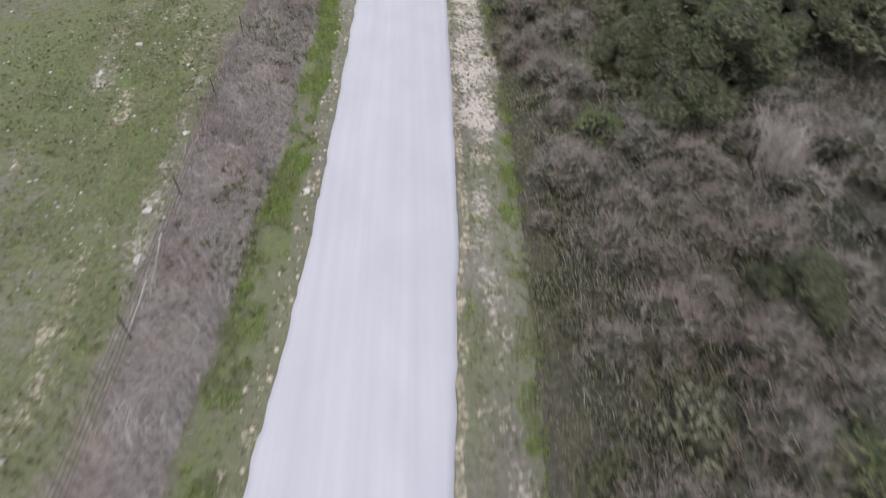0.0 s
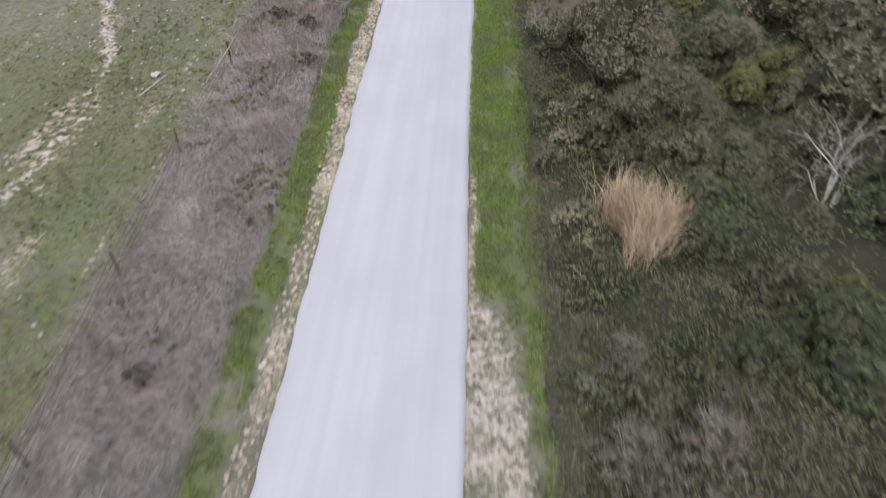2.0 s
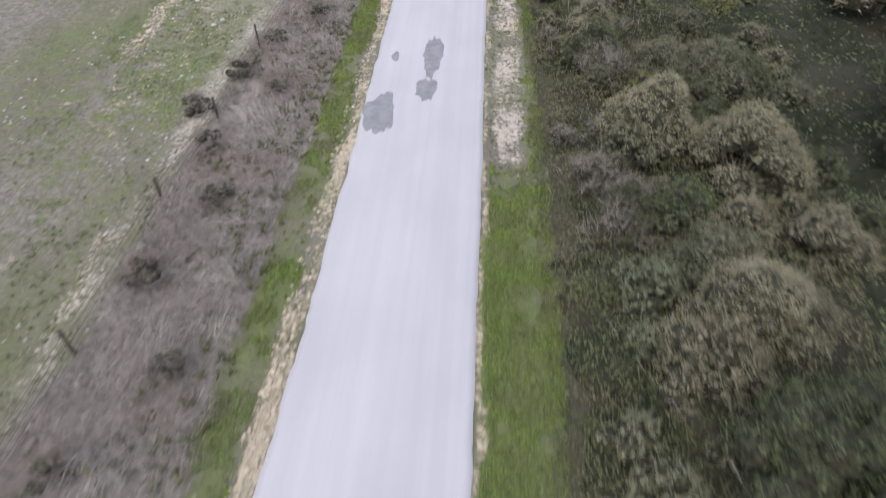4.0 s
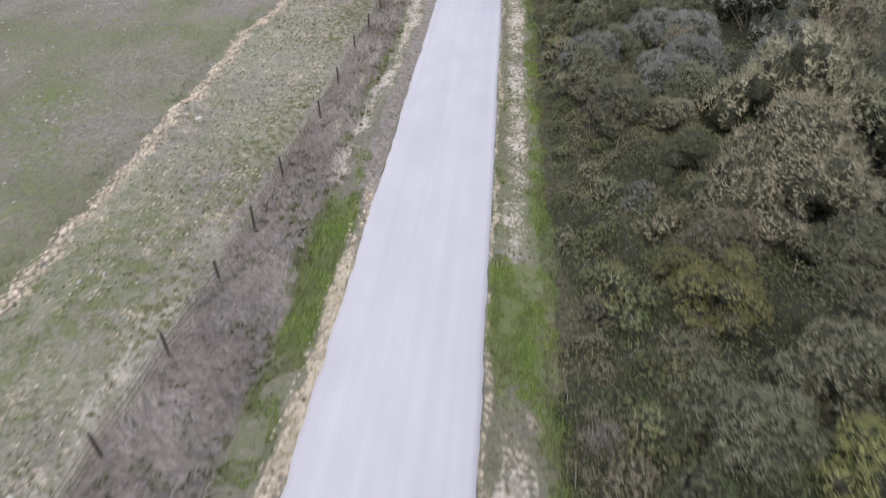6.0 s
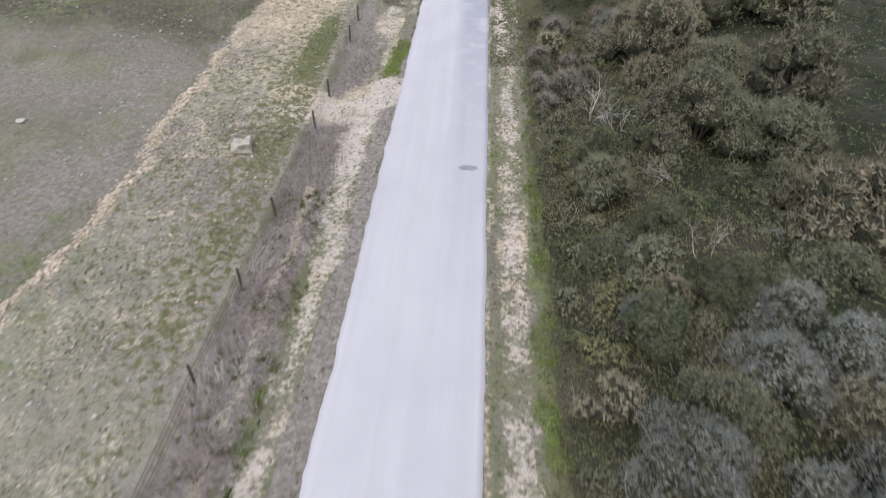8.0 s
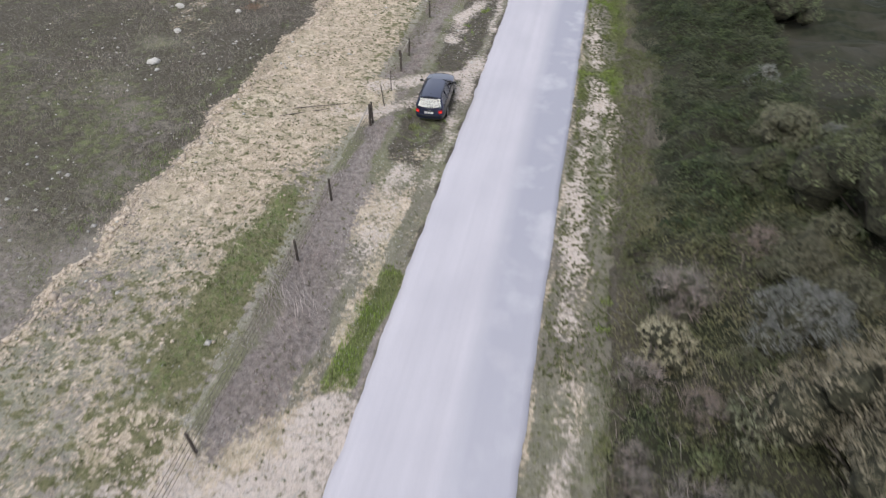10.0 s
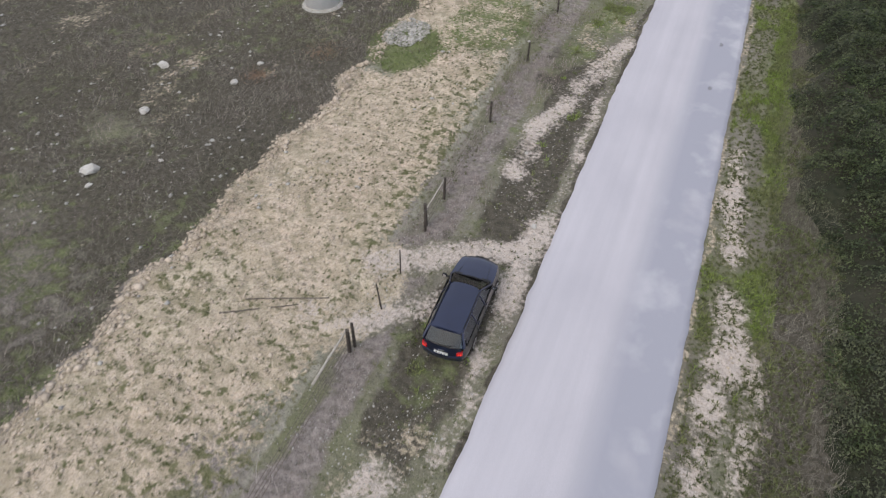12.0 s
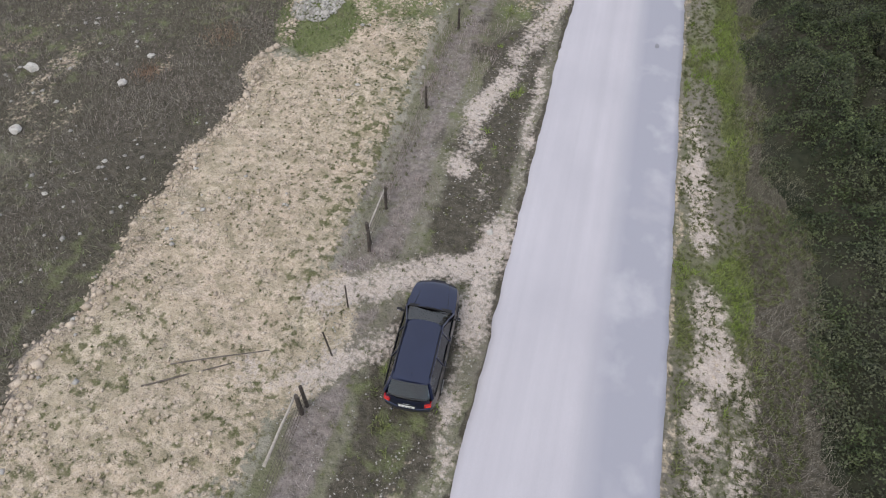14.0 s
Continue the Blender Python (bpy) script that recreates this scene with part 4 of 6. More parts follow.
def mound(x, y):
    """A closed sheet for the stems and leaves under the outer sprays, coloured as shade."""
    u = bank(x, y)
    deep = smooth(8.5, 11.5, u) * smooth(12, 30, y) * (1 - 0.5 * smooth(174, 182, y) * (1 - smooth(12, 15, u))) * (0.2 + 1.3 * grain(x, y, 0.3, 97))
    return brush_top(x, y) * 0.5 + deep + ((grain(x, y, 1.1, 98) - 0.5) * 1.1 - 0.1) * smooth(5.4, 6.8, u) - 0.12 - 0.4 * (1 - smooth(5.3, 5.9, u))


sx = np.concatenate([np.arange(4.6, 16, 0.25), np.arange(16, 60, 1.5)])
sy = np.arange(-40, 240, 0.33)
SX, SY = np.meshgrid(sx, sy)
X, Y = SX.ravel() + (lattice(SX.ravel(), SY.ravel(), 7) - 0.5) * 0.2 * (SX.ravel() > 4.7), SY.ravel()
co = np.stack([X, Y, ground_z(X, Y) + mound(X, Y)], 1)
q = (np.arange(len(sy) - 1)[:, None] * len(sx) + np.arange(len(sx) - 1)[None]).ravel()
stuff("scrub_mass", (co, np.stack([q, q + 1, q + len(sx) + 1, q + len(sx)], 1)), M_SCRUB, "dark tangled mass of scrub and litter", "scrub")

# stems and twigs
x, y = scatter(rng, 55000, 5.0, 17, -14, 224)
u = bank(x, y)
brown = np.interp(y, [-20, 14, 26, 40, 86, 96, 112, 150, 160, 172, 178, 214], [1, 1, 0.75, 0.35, 0.4, 0.6, 0.25, 0.25, 0.6, 0.55, 0.2, 0.15])
keep = (rng.random(len(x)) < np.interp(u, [4.9, 5.2, 6.0, 9.5, 17], [0.1, 0.9, 1.0, 0.8, 0.5])) & (grain(x, y, 0.35, 93) * 0.9 + rng.random(len(x)) * 0.3 < brown)
x, y = x[keep], y[keep]
top = brush_top(x, y)
at = np.stack([x, y, ground_z(x, y) + np.maximum(mound(x, y), 0) * (0.6 + 0.4 * rng.random(len(x)))], 1)
x2, y2 = scatter(rng, 36000, 6.2, 26, -14, 32)
keep = bank(x2, y2) > 5.7
x2, y2 = x2[keep], y2[keep]
at2 = np.stack([x2, y2, ground_z(x2, y2) + np.maximum(mound(x2, y2), 0) * (0.6 + 0.4 * rng.random(len(x2)))], 1)
at, top = np.concatenate([at, at2]), np.concatenate([top, brush_top(x2, y2)])
stuff("dry_brush", blades(at, 0.15 + 0.45 * top[:, None], 0.019, 1.3, rng, (-0.3, 0.1, 0)), M_BRUSH, "tangled grey-brown dry scrub along the road", "scrub")
# bramble and ivy leaves over the scrub
x, y = scatter(rng, 400000, 5.0, 15, -14, 224)
u = bank(x, y)
leafy = np.interp(y, [-20, 12, 26, 40, 90, 150, 172, 180, 214], [0.45, 0.55, 0.85, 0.9, 0.75, 0.75, 0.85, 1.1, 1.1])
keep = grain(x, y, 0.4, 95) * 0.7 + rng.random(len(x)) * 0.4 < leafy * np.interp(u, [4.9, 5.3, 6.2, 8, 14], [0.1, 1.3, 1.3, 1.1, 1.0])
keep &= rng.random(len(x)) < np.interp(u, [5, 11, 15], [1, 0.9, 0.45])
x, y = x[keep], y[keep]
top = brush_top(x, y)
tuft = grain(x, y, 2.6, 94, 2)
at = np.stack([x, y, ground_z(x, y) + np.maximum(mound(x, y), 0) + (0.15 + 0.55 * top) * tuft * rng.random(len(x)) ** 0.7], 1)
out = np.stack([np.zeros(len(x)) - 0.2, np.zeros(len(x)), np.ones(len(x)) * 0.4], 1)
near = y < 176 + 3 * grain(x, y, 0.3, 99)
stuff("bramble_thicket", flat_leaves(at[near], out[near] + (0, 0, 0.4), 0.12, 0.06, rng, 1.1), M_BRAMBLE, "dense green bramble leaves over dry stems", "brambles")
x, y = scatter(rng, 190000, 5.3, 15, 174, 224)
tuft = grain(x, y, 0.8, 94, 3)
keep = (bank(x, y) > 5.6) & (tuft + 0.22 * (rng.random(len(x)) - 0.5) > np.interp(bank(x, y), [5.6, 6.6, 8.0], [0.56, 0.38, 0.3]))
x, y, tuft = x[keep], y[keep], tuft[keep]
fresh = np.stack([x, y, ground_z(x, y) + np.maximum(mound(x, y), 0) + (0.2 + 0.9 * brush_top(x, y)) * (tuft - 0.25) * (0.3 + 1.0 * rng.random(len(x)) ** 0.6)], 1)
stuff("ivy_thicket", flat_leaves(fresh, np.zeros((len(x), 3)) + (-0.2, 0, 0.7), 0.095, 0.075, rng, 0.9), M_IVY, "dense dark green ivy over the bank", "ivy")
x, y = scatter(rng, 60000, 14.5, 44, 10, 190)
x = 14.5 + (x - 14.5) ** 1.25 / 29.5**0.25
at = np.stack([x, y, ground_z(x, y) + np.maximum(mound(x, y), 0) + (0.2 + 0.9 * brush_top(x, y)) * grain(x, y, 1.2, 96, 2) * rng.random(len(x)) ** 0.7], 1)
stuff("undergrowth", flat_leaves(at, np.zeros((len(x), 3)) + (-0.2, 0, 0.6), 0.17, 0.09, rng, 1.1), M_DARK, "dense dark green undergrowth between the trees", "undergrowth")
# bare arching stems
pieces = []
for k in range(900):
    bx, by = 5.6 + rng.random() * 8, -14 + rng.random() * 188
    w, s, h = rng.random() * 6.28, 0.5 + rng.random() * 0.9, float(brush_top(np.array(bx), np.array(by)))
    d = np.array([math.cos(w), math.sin(w), 0])
    b = np.array([bx, by, h * 0.5])
    pieces.append(tube_arrays([b, b + d * s * 0.4 + (0, 0, h * 0.7), b + d * s + (0, 0, h * 0.45)], [0.014, 0.01, 0.005], 3))
stuff("bramble_stems", joined(pieces), M_BRUSH, "bare arching grey bramble stems", "scrub")


# ---- trees and bushes ----
def tree_thing(kind, seed, radius, tall, n, leaf, material, label, category, clumps=9, bark=M_BARK, sprays=0.5, slim=0.48):
    """A bush or tree: limbs from one foot, and a crown of clumps, each clump of tufts, each tuft of small leaves."""
    r = np.random.default_rng(seed)
    thing = new(kind)
    cen, rad = [], []
    for k in range(clumps):
        w, q_ = 2 * math.pi * (k * 0.618 + 0.15 * r.random()), math.sqrt((k + 0.3) / clumps)
        d = radius * 0.8 * q_ * (0.75 + 0.4 * r.random())
        c = np.array([d * math.cos(w), d * math.sin(w), tall * (0.82 - 0.5 * q_**1.8 + 0.2 * (r.random() - 0.5))])
        cen.append(c), rad.append(radius * (0.22 + 0.17 * r.random()))
    cen, rad = np.array(cen), np.array(rad)
    limbs = []
    for c in cen:
        foot = np.array([0.12 * r.normal(), 0.12 * r.normal(), -0.05])
        mid_ = foot * 0.5 + np.array([c[0] * 0.35, c[1] * 0.35, c[2] * 0.5])
        limbs.append(tube_arrays([foot, mid_, c], [0.05 + 0.012 * tall, 0.04, 0.015], 4))
    size = len(limbs[0][0])
    co_, tri_ = joined(limbs)
    foot_at = tri_ % size == size - 2
    tri_ = np.where(foot_at, size - 2, tri_)
    part("trunk", tri_mesh("trunk", co_, tri_, bark), None, thing, "branching grey-brown stems")
    # tufts on the outside of the clumps
    per = 9
    many = n // per * 5
    pick = r.choice(clumps, many, p=rad**2 / (rad**2).sum())
    d = r.normal(size=(many, 3))
    d /= np.linalg.norm(d, axis=1)[:, None]
    d[:, 2] = np.where(d[:, 2] < -0.2, -d[:, 2], d[:, 2])
    tuft = cen[pick] + d * (rad[pick] * (0.8 + 0.4 * r.random(many)))[:, None] * np.array([1, 1, 0.9])
    gap = np.linalg.norm(tuft[:, None] - cen[None], axis=2) / rad[None]
    gap[np.arange(many), pick] = 9
    keep = np.nonzero((gap.min(1) > 0.86) & (tuft[:, 2] > 0.15))[0][: n // per]
    tuft, d = np.repeat(tuft[keep], per, 0), np.repeat(d[keep], per, 0)
    e = r.normal(size=tuft.shape)
    e /= np.linalg.norm(e, axis=1)[:, None]
    e = e * 0.8 + d * 0.6 + (0, 0, 0.2)
    e /= np.linalg.norm(e, axis=1)[:, None]
    reach = radius * 0.062 * np.repeat(0.7 + 0.7 * r.random(len(keep)), per)[:, None]
    at = tuft + e * reach * (0.45 + 0.65 * r.random(len(e)))[:, None]
    at[:, 2] = np.maximum(at[:, 2], 0.08)
    out = r.random(len(at)) < sprays
    face = e * 0.8 + d * 0.5 + (0, 0, 0.3)
    both = joined([flat_leaves(at[~out], face[~out], leaf, leaf * slim, r), leaves(at[out], e[out], leaf * 2.0, leaf * slim * 0.42, r, 0.5, 0.7)])
    part("crown", tri_mesh("crown", *both, material), None, thing, label)
    # solid cores added inside the clumps, dark like the shade between leaves
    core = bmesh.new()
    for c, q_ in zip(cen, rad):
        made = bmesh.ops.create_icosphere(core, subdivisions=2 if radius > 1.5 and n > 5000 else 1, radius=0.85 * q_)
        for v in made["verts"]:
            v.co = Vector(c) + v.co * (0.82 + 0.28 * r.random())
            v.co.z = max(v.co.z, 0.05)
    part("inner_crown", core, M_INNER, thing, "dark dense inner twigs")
    return tagged(thing, label, category, "trees and bushes in the thicket")


def tree_kinds(fine):
    """The kinds of tree, with finer leaves for those beside the road."""
    n, leaf, seed = (1.0, 1.0, 0) if fine else (0.33, 1.7, 300)
    return {
        "olive": [tree_thing("olive_bush", seed + 20 + k, 2.2, 4.0, int(8200 * n), 0.1 * leaf, M_OLIVE, "dense olive-green wild bush with upright sprays", "bush", 15) for k in range(3)],
        "grey": [tree_thing("grey_bush", seed + 30 + k, 2.0, 3.7, int(8200 * n), 0.09 * leaf, M_GREY, "silvery grey-green bush with fine twigs", "bush", 13, sprays=0.62) for k in range(2)],
        "yellow": [tree_thing("yellow_green_bush", seed + 40 + k, 1.7, 3.3, int(6200 * n), 0.095 * leaf, M_YELLOW, "yellowish green leafy bush", "bush", 11) for k in range(2)],
        "brown": [tree_thing("browned_tree", seed + 50 + k, 2.6, 4.6, int(9600 * n), 0.1 * leaf, M_BROWN, "broad tree with brownish thinning foliage", "tree", 18, sprays=0.62) for k in range(2)],
        "dark": [tree_thing("dark_oak", seed + 60 + k, 2.8, 5.3, int(7800 * n), 0.11 * leaf, M_DARK, "dark green evergreen oak with a dense crown", "tree", 18) for k in range(2)],
    }


KINDS = tree_kinds(True)
KINDS |= {key + "_far": kinds for key, kinds in tree_kinds(False).items()}
KINDS["low"] = [tree_thing("low_bush", 70 + k, 1.0, 1.3, 1350, 0.095, M, label, "bush", 8, sprays=0.45) for k, (M, label) in enumerate(
    ((M_BRAMBLE, "low dark green bush at the scrub's edge"), (M_OLIVE, "low olive-green bush at the scrub's edge"), (M_BRAMBLE, "low dark green bush at the scrub's edge"), (M_BROWN, "low brownish bush at the scrub's edge"), (M_OLIVE, "low olive-green bush at the scrub's edge")))]
KINDS["twig"] = [tree_thing("dry_bush", 80 + k, 1.2, 1.5, 1250, 0.24, M_BRUSH, "leafless grey-brown bush of fine dry twigs", "bush", 8, sprays=0.9, slim=0.1) for k in range(2)]
used = {key: 0 for key in KINDS}
taken = [(a, b, 1.6) for a, b in ((16.6, 42.0), (18.6, 66.0), (8.8, 157.2), (10.2, 155.6), (11.9, 144.2), (13.2, 150.6), (12.9, 97.5), (17.0, 4.4))]


def plant(key, px, py, s, tall=1.0):
    k = used[key]
    used[key] += 1
    first = KINDS[key]
    m = pose(px, py, float(ground_z(np.array(px), np.array(py))) - 0.03, 0, 0, (k * 137.5) % 360) @ Matrix.Diagonal((s, s, s * tall, 1))
    if k < len(first):
        first[k].matrix_basis = m
    else:
        copy_plain(first[k % len(first)], m)
    taken.append((px, py, 1.7 * s))


def copy_plain(ob, m):
    """copy_thing() for a thing that already carries a scale."""
    kept = ob.scale.copy()
    ob.scale = (1, 1, 1)
    c = copy_thing(ob, m)
    ob.scale = kept
    return c


# bushes that stand out, one by one, then five added oaks
for key, px, py, s in (("grey", 8.9, 134.5, 1.0), ("grey", 12.5, 138.0, 1.0), ("grey", 14.9, 133.4, 1.1), ("grey", 12.7, 134.0, 0.7), ("grey", 15.7, 138.2, 1.1), ("grey", 20.5, 133.6, 1.25),
                       ("olive", 13.9, 128.9, 1.0), ("olive", 17.5, 128.7, 1.0), ("olive", 8.5, 130.4, 0.95), ("olive", 9.4, 126.3, 1.0), ("olive", 8.3, 149.4, 0.8), ("olive", 13.9, 154.2, 1.4),
                       ("olive", 17.2, 152.0, 1.3), ("olive", 16.4, 160.2, 1.2), ("dark", 11.8, 120.5, 0.75), ("olive", 14.4, 108.4, 1.0), ("olive", 17.0, 109.6, 1.2), ("olive", 10.9, 45.6, 1.2),
                       # the small dark oaks at y 140 to 147 stand in for bramble
                       ("olive", 15.4, 44.3, 0.85), ("olive", 8.0, 61.0, 0.8), ("olive", 13.8, 23.4, 1.45), ("olive", 11.4, 17.6, 0.95), ("olive", 21.5, 123.3, 1.4), ("dark", 12.0, 142.2, 0.6), ("dark", 9.2, 140.6, 0.55), ("dark", 10.6, 146.6, 0.5), ("dark", 8.0, 144.6, 0.4),
                       ("brown", 15.0, 118.0, 1.4), ("brown", 18.5, 145.5, 1.25), ("brown", 13.0, 163.5, 1.35), ("brown", 9.6, 51.6, 1.35), ("brown", 15.2, 52.0, 0.85), ("brown", 12.6, 13.0, 0.6),
                       ("brown", 7.9, 94.0, 0.42), ("brown", 18.8, 112.5, 0.8), ("yellow", 11.1, 111.6, 1.2), ("yellow", 13.4, 104.6, 1.15), ("yellow", 17.3, 50.4, 1.0), ("yellow", 18.4, 27.4, 1.35),
                       ("yellow", 10.3, 113.9, 0.7), ("dark", 16.0, 175.5, 1.5), ("dark", 20.3, 173.6, 1.4), ("dark", 25.7, 177.9, 1.5), ("dark", 11.6, 178.0, 0.55),
                       ("dark", 12.7, 16.4, 0.55), ("dark", 14.6, 7.6, 1.15), ("dark", 11.9, 11.4, 0.65), ("dark", 14.2, -4.2, 0.55), ("dark", 16.6, 13.4, 1.15), ("dark", 17.6, 105.0, 0.95), ("dark", 19.0, 41.0, 0.8),
                       # unseen oaks added beyond the ivy, to shade and darken that corner
                       ("dark", 13.2, 203.0, 0.9), ("dark", 15.2, 198.0, 0.9), ("dark", 13.4, 208.5, 0.95), ("dark", 17.0, 205.0, 1.1), ("dark", 14.6, 213.0, 1.0)):
    plant(key if px < 17.6 else key + "_far", px, py, s)
tr = random.Random(17)
for near, wanted in ((True, 68), (False, 48)):
    for _ in range(5000):
        px, py = (9.2 + 8.2 * tr.random() if near else 17.4 + 11 * tr.random()), 10 + tr.random() * 178
        if py > 170 and px < 12.5 or py < 28 and px < 12.5 or 15 < py < 43 and px < 14.5 or py > 190 and px < 16:
            continue
        s = (0.5 + 0.45 * tr.random()) if near else (1.0 + 0.45 * tr.random())
        if any(math.hypot(px - a, py - b) < (0.62 if near else 0.6) * (c + 1.7 * s) for a, b, c in taken):
            continue
        if py < 36:
            key = tr.choice(["olive", "olive", "dark", "brown"])
        elif py < 80:
            key = tr.choice(["olive", "brown", "olive", "yellow", "dark"])
        elif py < 115:
            key = tr.choice(["olive", "olive", "yellow", "brown", "dark"])
        elif py < 150:
            key = tr.choice(["grey", "olive", "grey", "olive", "brown"])
        else:
            key = tr.choice(["olive", "brown", "olive", "grey", "dark"])
        plant(key if near and s > 0.68 else key + "_far", px, py, s, 0.9 + 0.3 * tr.random())
        wanted -= 1
        if not wanted:
            break


# smaller shrubs that close the gaps between them
wanted = 160
for _ in range(9000):
    px, py = 8.2 + 9.5 * tr.random(), 8 + tr.random() * 166
    if py < 30 and px < 12 or 15 < py < 43 and px < 11.5 and px > 8 or py > 168 and px < 11:
        continue
    s = 0.3 + 0.28 * tr.random()
    if any(math.hypot(px - a, py - b) < 0.55 * c + 0.75 * s for a, b, c in taken):
        continue
    key = tr.choice(["olive", "olive", "dark", "brown", "dark"] if py < 115 else ["olive", "olive", "grey", "dark", "brown"])
    plant(key + "_far", px, py, s, 0.8 + 0.5 * tr.random())
    wanted -= 1
    if not wanted:
        break


# low bushes at the edge of the scrub
low = []
for _ in range(3000):
    px, py = 6.1 + 5.9 * tr.random() ** 1.3, -10 + 185 * tr.random()
    s = (0.45 if px < 7 else 0.75) + (0.4 if px < 7 else 0.7) * tr.random()
    if any(math.hypot(px - a, py - b) < 1.15 * s for a, b in low + [(8.8, 157.2), (10.2, 155.6), (9.4, 156.4)]) or 35 < py < 44.5 and 7.5 < px < 12.5 or tr.random() > (0.6 if py < 30 else 1.0):
        continue
    low.append((px, py))
    plant("twig" if tr.random() < np.interp(py, [0, 22, 36, 90, 100, 150, 160, 175], [0.75, 0.6, 0.1, 0.35, 0.15, 0.1, 0.5, 0.4]) else "low", px, py, s)
    if len(low) > 190:
        break

for px, py, s in ((-9.5, 90.0, 0.8), (-8.3, 93.2, 0.7), (-10.6, 87.0, 0.8), (-7.2, 88.4, 0.6), (-9.0, 84.0, 0.7), (-7.6, 80.5, 0.7), (-8.8, 76.0, 0.8), (-6.6, 72.5, 0.6), (-8.4, 69.0, 0.7), (-6.4, 65.5, 0.6), (-7.8, 62.0, 0.75),
                  (-6.0, 60.0, 0.6), (-6.6, 56.5, 0.65), (-8.6, 57.5, 0.6), (-5.9, 52.5, 0.55), (-6.8, 97.0, 0.6), (-6.4, 19.0, 0.45), (-6.0, 25.5, 0.5), (-7.0, 33.0, 0.5), (-6.1, 12.5, 0.4)):
    plant("twig", px, py, s, 0.8)
dry = []
for _ in range(2000):
    px, py = 6.6 + 15 * tr.random(), -13 + 46 * tr.random()
    s = 0.6 + 0.9 * tr.random()
    if px - 6.4 < 0.5 * s or py > 24 and px > 10 or any(math.hypot(px - a, py - b) < 0.75 * (s + c) for a, b, c in dry) or any(math.hypot(px - a, py - b) < 0.8 * c for a, b, c in taken):
        continue
    dry.append((px, py, s))
    plant("low" if tr.random() < 0.22 else "twig", px, py, s, 0.6 + 0.6 * tr.random())
    if len(dry) > 70:
        break


def dead_branches(px, py, z, s, seed, label, lean=(0.0, 0.0)):
    """A bleached, leafless crown: stems that fork three times."""
    r = np.random.default_rng(seed)
    pieces = []

    def fork(p, d, length, radius, depth):
        q_ = p + d * length * 0.5 + r.normal(size=3) * length * 0.08
        e = q_ + (d + r.normal(size=3) * 0.25) * length * 0.5
        pieces.append(tube_arrays([p, q_, e], [radius, radius * 0.8, radius * 0.55], 5 if depth < 2 else 3))
        if depth < 4:
            for _ in range(3 if depth < 3 else 4):
                nd = d + r.normal(size=3) * 0.65
                nd /= np.linalg.norm(nd)
                fork(e if r.random() < 0.7 else q_, nd, length * (0.55 + 0.3 * r.random()), radius * 0.52, depth + 1)

    for _ in range(3):
        d = np.array([lean[0], lean[1], 1.0]) + r.normal(size=3) * 0.45
        fork(np.array([0, 0, -0.05]), d / np.linalg.norm(d), s, 0.026 * s, 0)
    thing = new("dead_tree")
    part("bare_crown", tri_mesh("bare_crown", *joined(pieces), M_DEAD), None, thing)
    thing.matrix_basis = pose(px, py, z)
    return tagged(thing, label, "dead tree", "dead trees in the thicket")


gz0 = lambda a, b: float(ground_z(np.array(float(a)), np.array(float(b))))
dead_branches(16.7, 41.4, gz0(16.7, 41.4), 2.2, 1, "bleached leafless tree with twisted grey branches", (0.2, 0.1))
dead_branches(18.6, 66.0, gz0(18.6, 66), 2.2, 2, "tall leafless pale grey tree with fine twigs")
dead_branches(8.8, 157.2, gz0(8.8, 157.2) + 0.35, 1.25, 3, "fallen bleached branches lying over scrub", (-0.3, 0.5))
dead_branches(10.2, 155.6, gz0(10.2, 155.6) + 0.35, 1.15, 4, "fallen bleached branches lying over scrub", (0.3, -0.2))
dead_branches(11.9, 144.2, gz0(11.9, 144.2) + 0.6, 1.25, 5, "leafless pale tree standing among bushes", (0.0, 0.3))
dead_branches(13.2, 150.6, gz0(13.2, 150.6), 1.7, 6, "leafless grey crown above the bushes")
dead_branches(12.9, 97.5, gz0(12.9, 97.5), 0.9, 7, "small leafless pale tree among bushes")

# tan cane clump
r_ = np.random.default_rng(5)
n = 2600
w, q_ = r_.random(n) * 6.28, np.sqrt(r_.random(n))
q_ = q_ * (0.85 + 0.3 * np.sin(3 * w + 0.8) + 0.2 * np.sin(5 * w)) * (0.8 + 0.5 * r_.random(n) ** 3)
at = np.stack([9.45 + 1.3 * q_ * np.cos(w) - 0.3 * np.sin(w), 40.5 + 1.9 * q_ * np.sin(w), np.zeros(n)], 1)
at[:, 2] = ground_z(at[:, 0], at[:, 1])
tagged(part("cane_clump", tri_mesh("cane_clump", *blades(at, 1.95, 0.03, 0.42, r_), M_CANE)), "clump of tall dry tan canes", "reeds", kind="stuff")

n = 700
w, q_ = r_.random(n) * 6.28, np.sqrt(r_.random(n))
at = np.stack([17.0 + 1.1 * q_ * np.cos(w), 4.4 + 1.5 * q_ * np.sin(w), np.zeros(n)], 1)
at[:, 2] = ground_z(at[:, 0], at[:, 1]) + 0.3
tagged(part("cane_clump", tri_mesh("cane_clump", *blades(at, 1.9, 0.03, 0.4, r_), M_STRAW)), "pale clump of dry canes among brush", "reeds", kind="stuff")

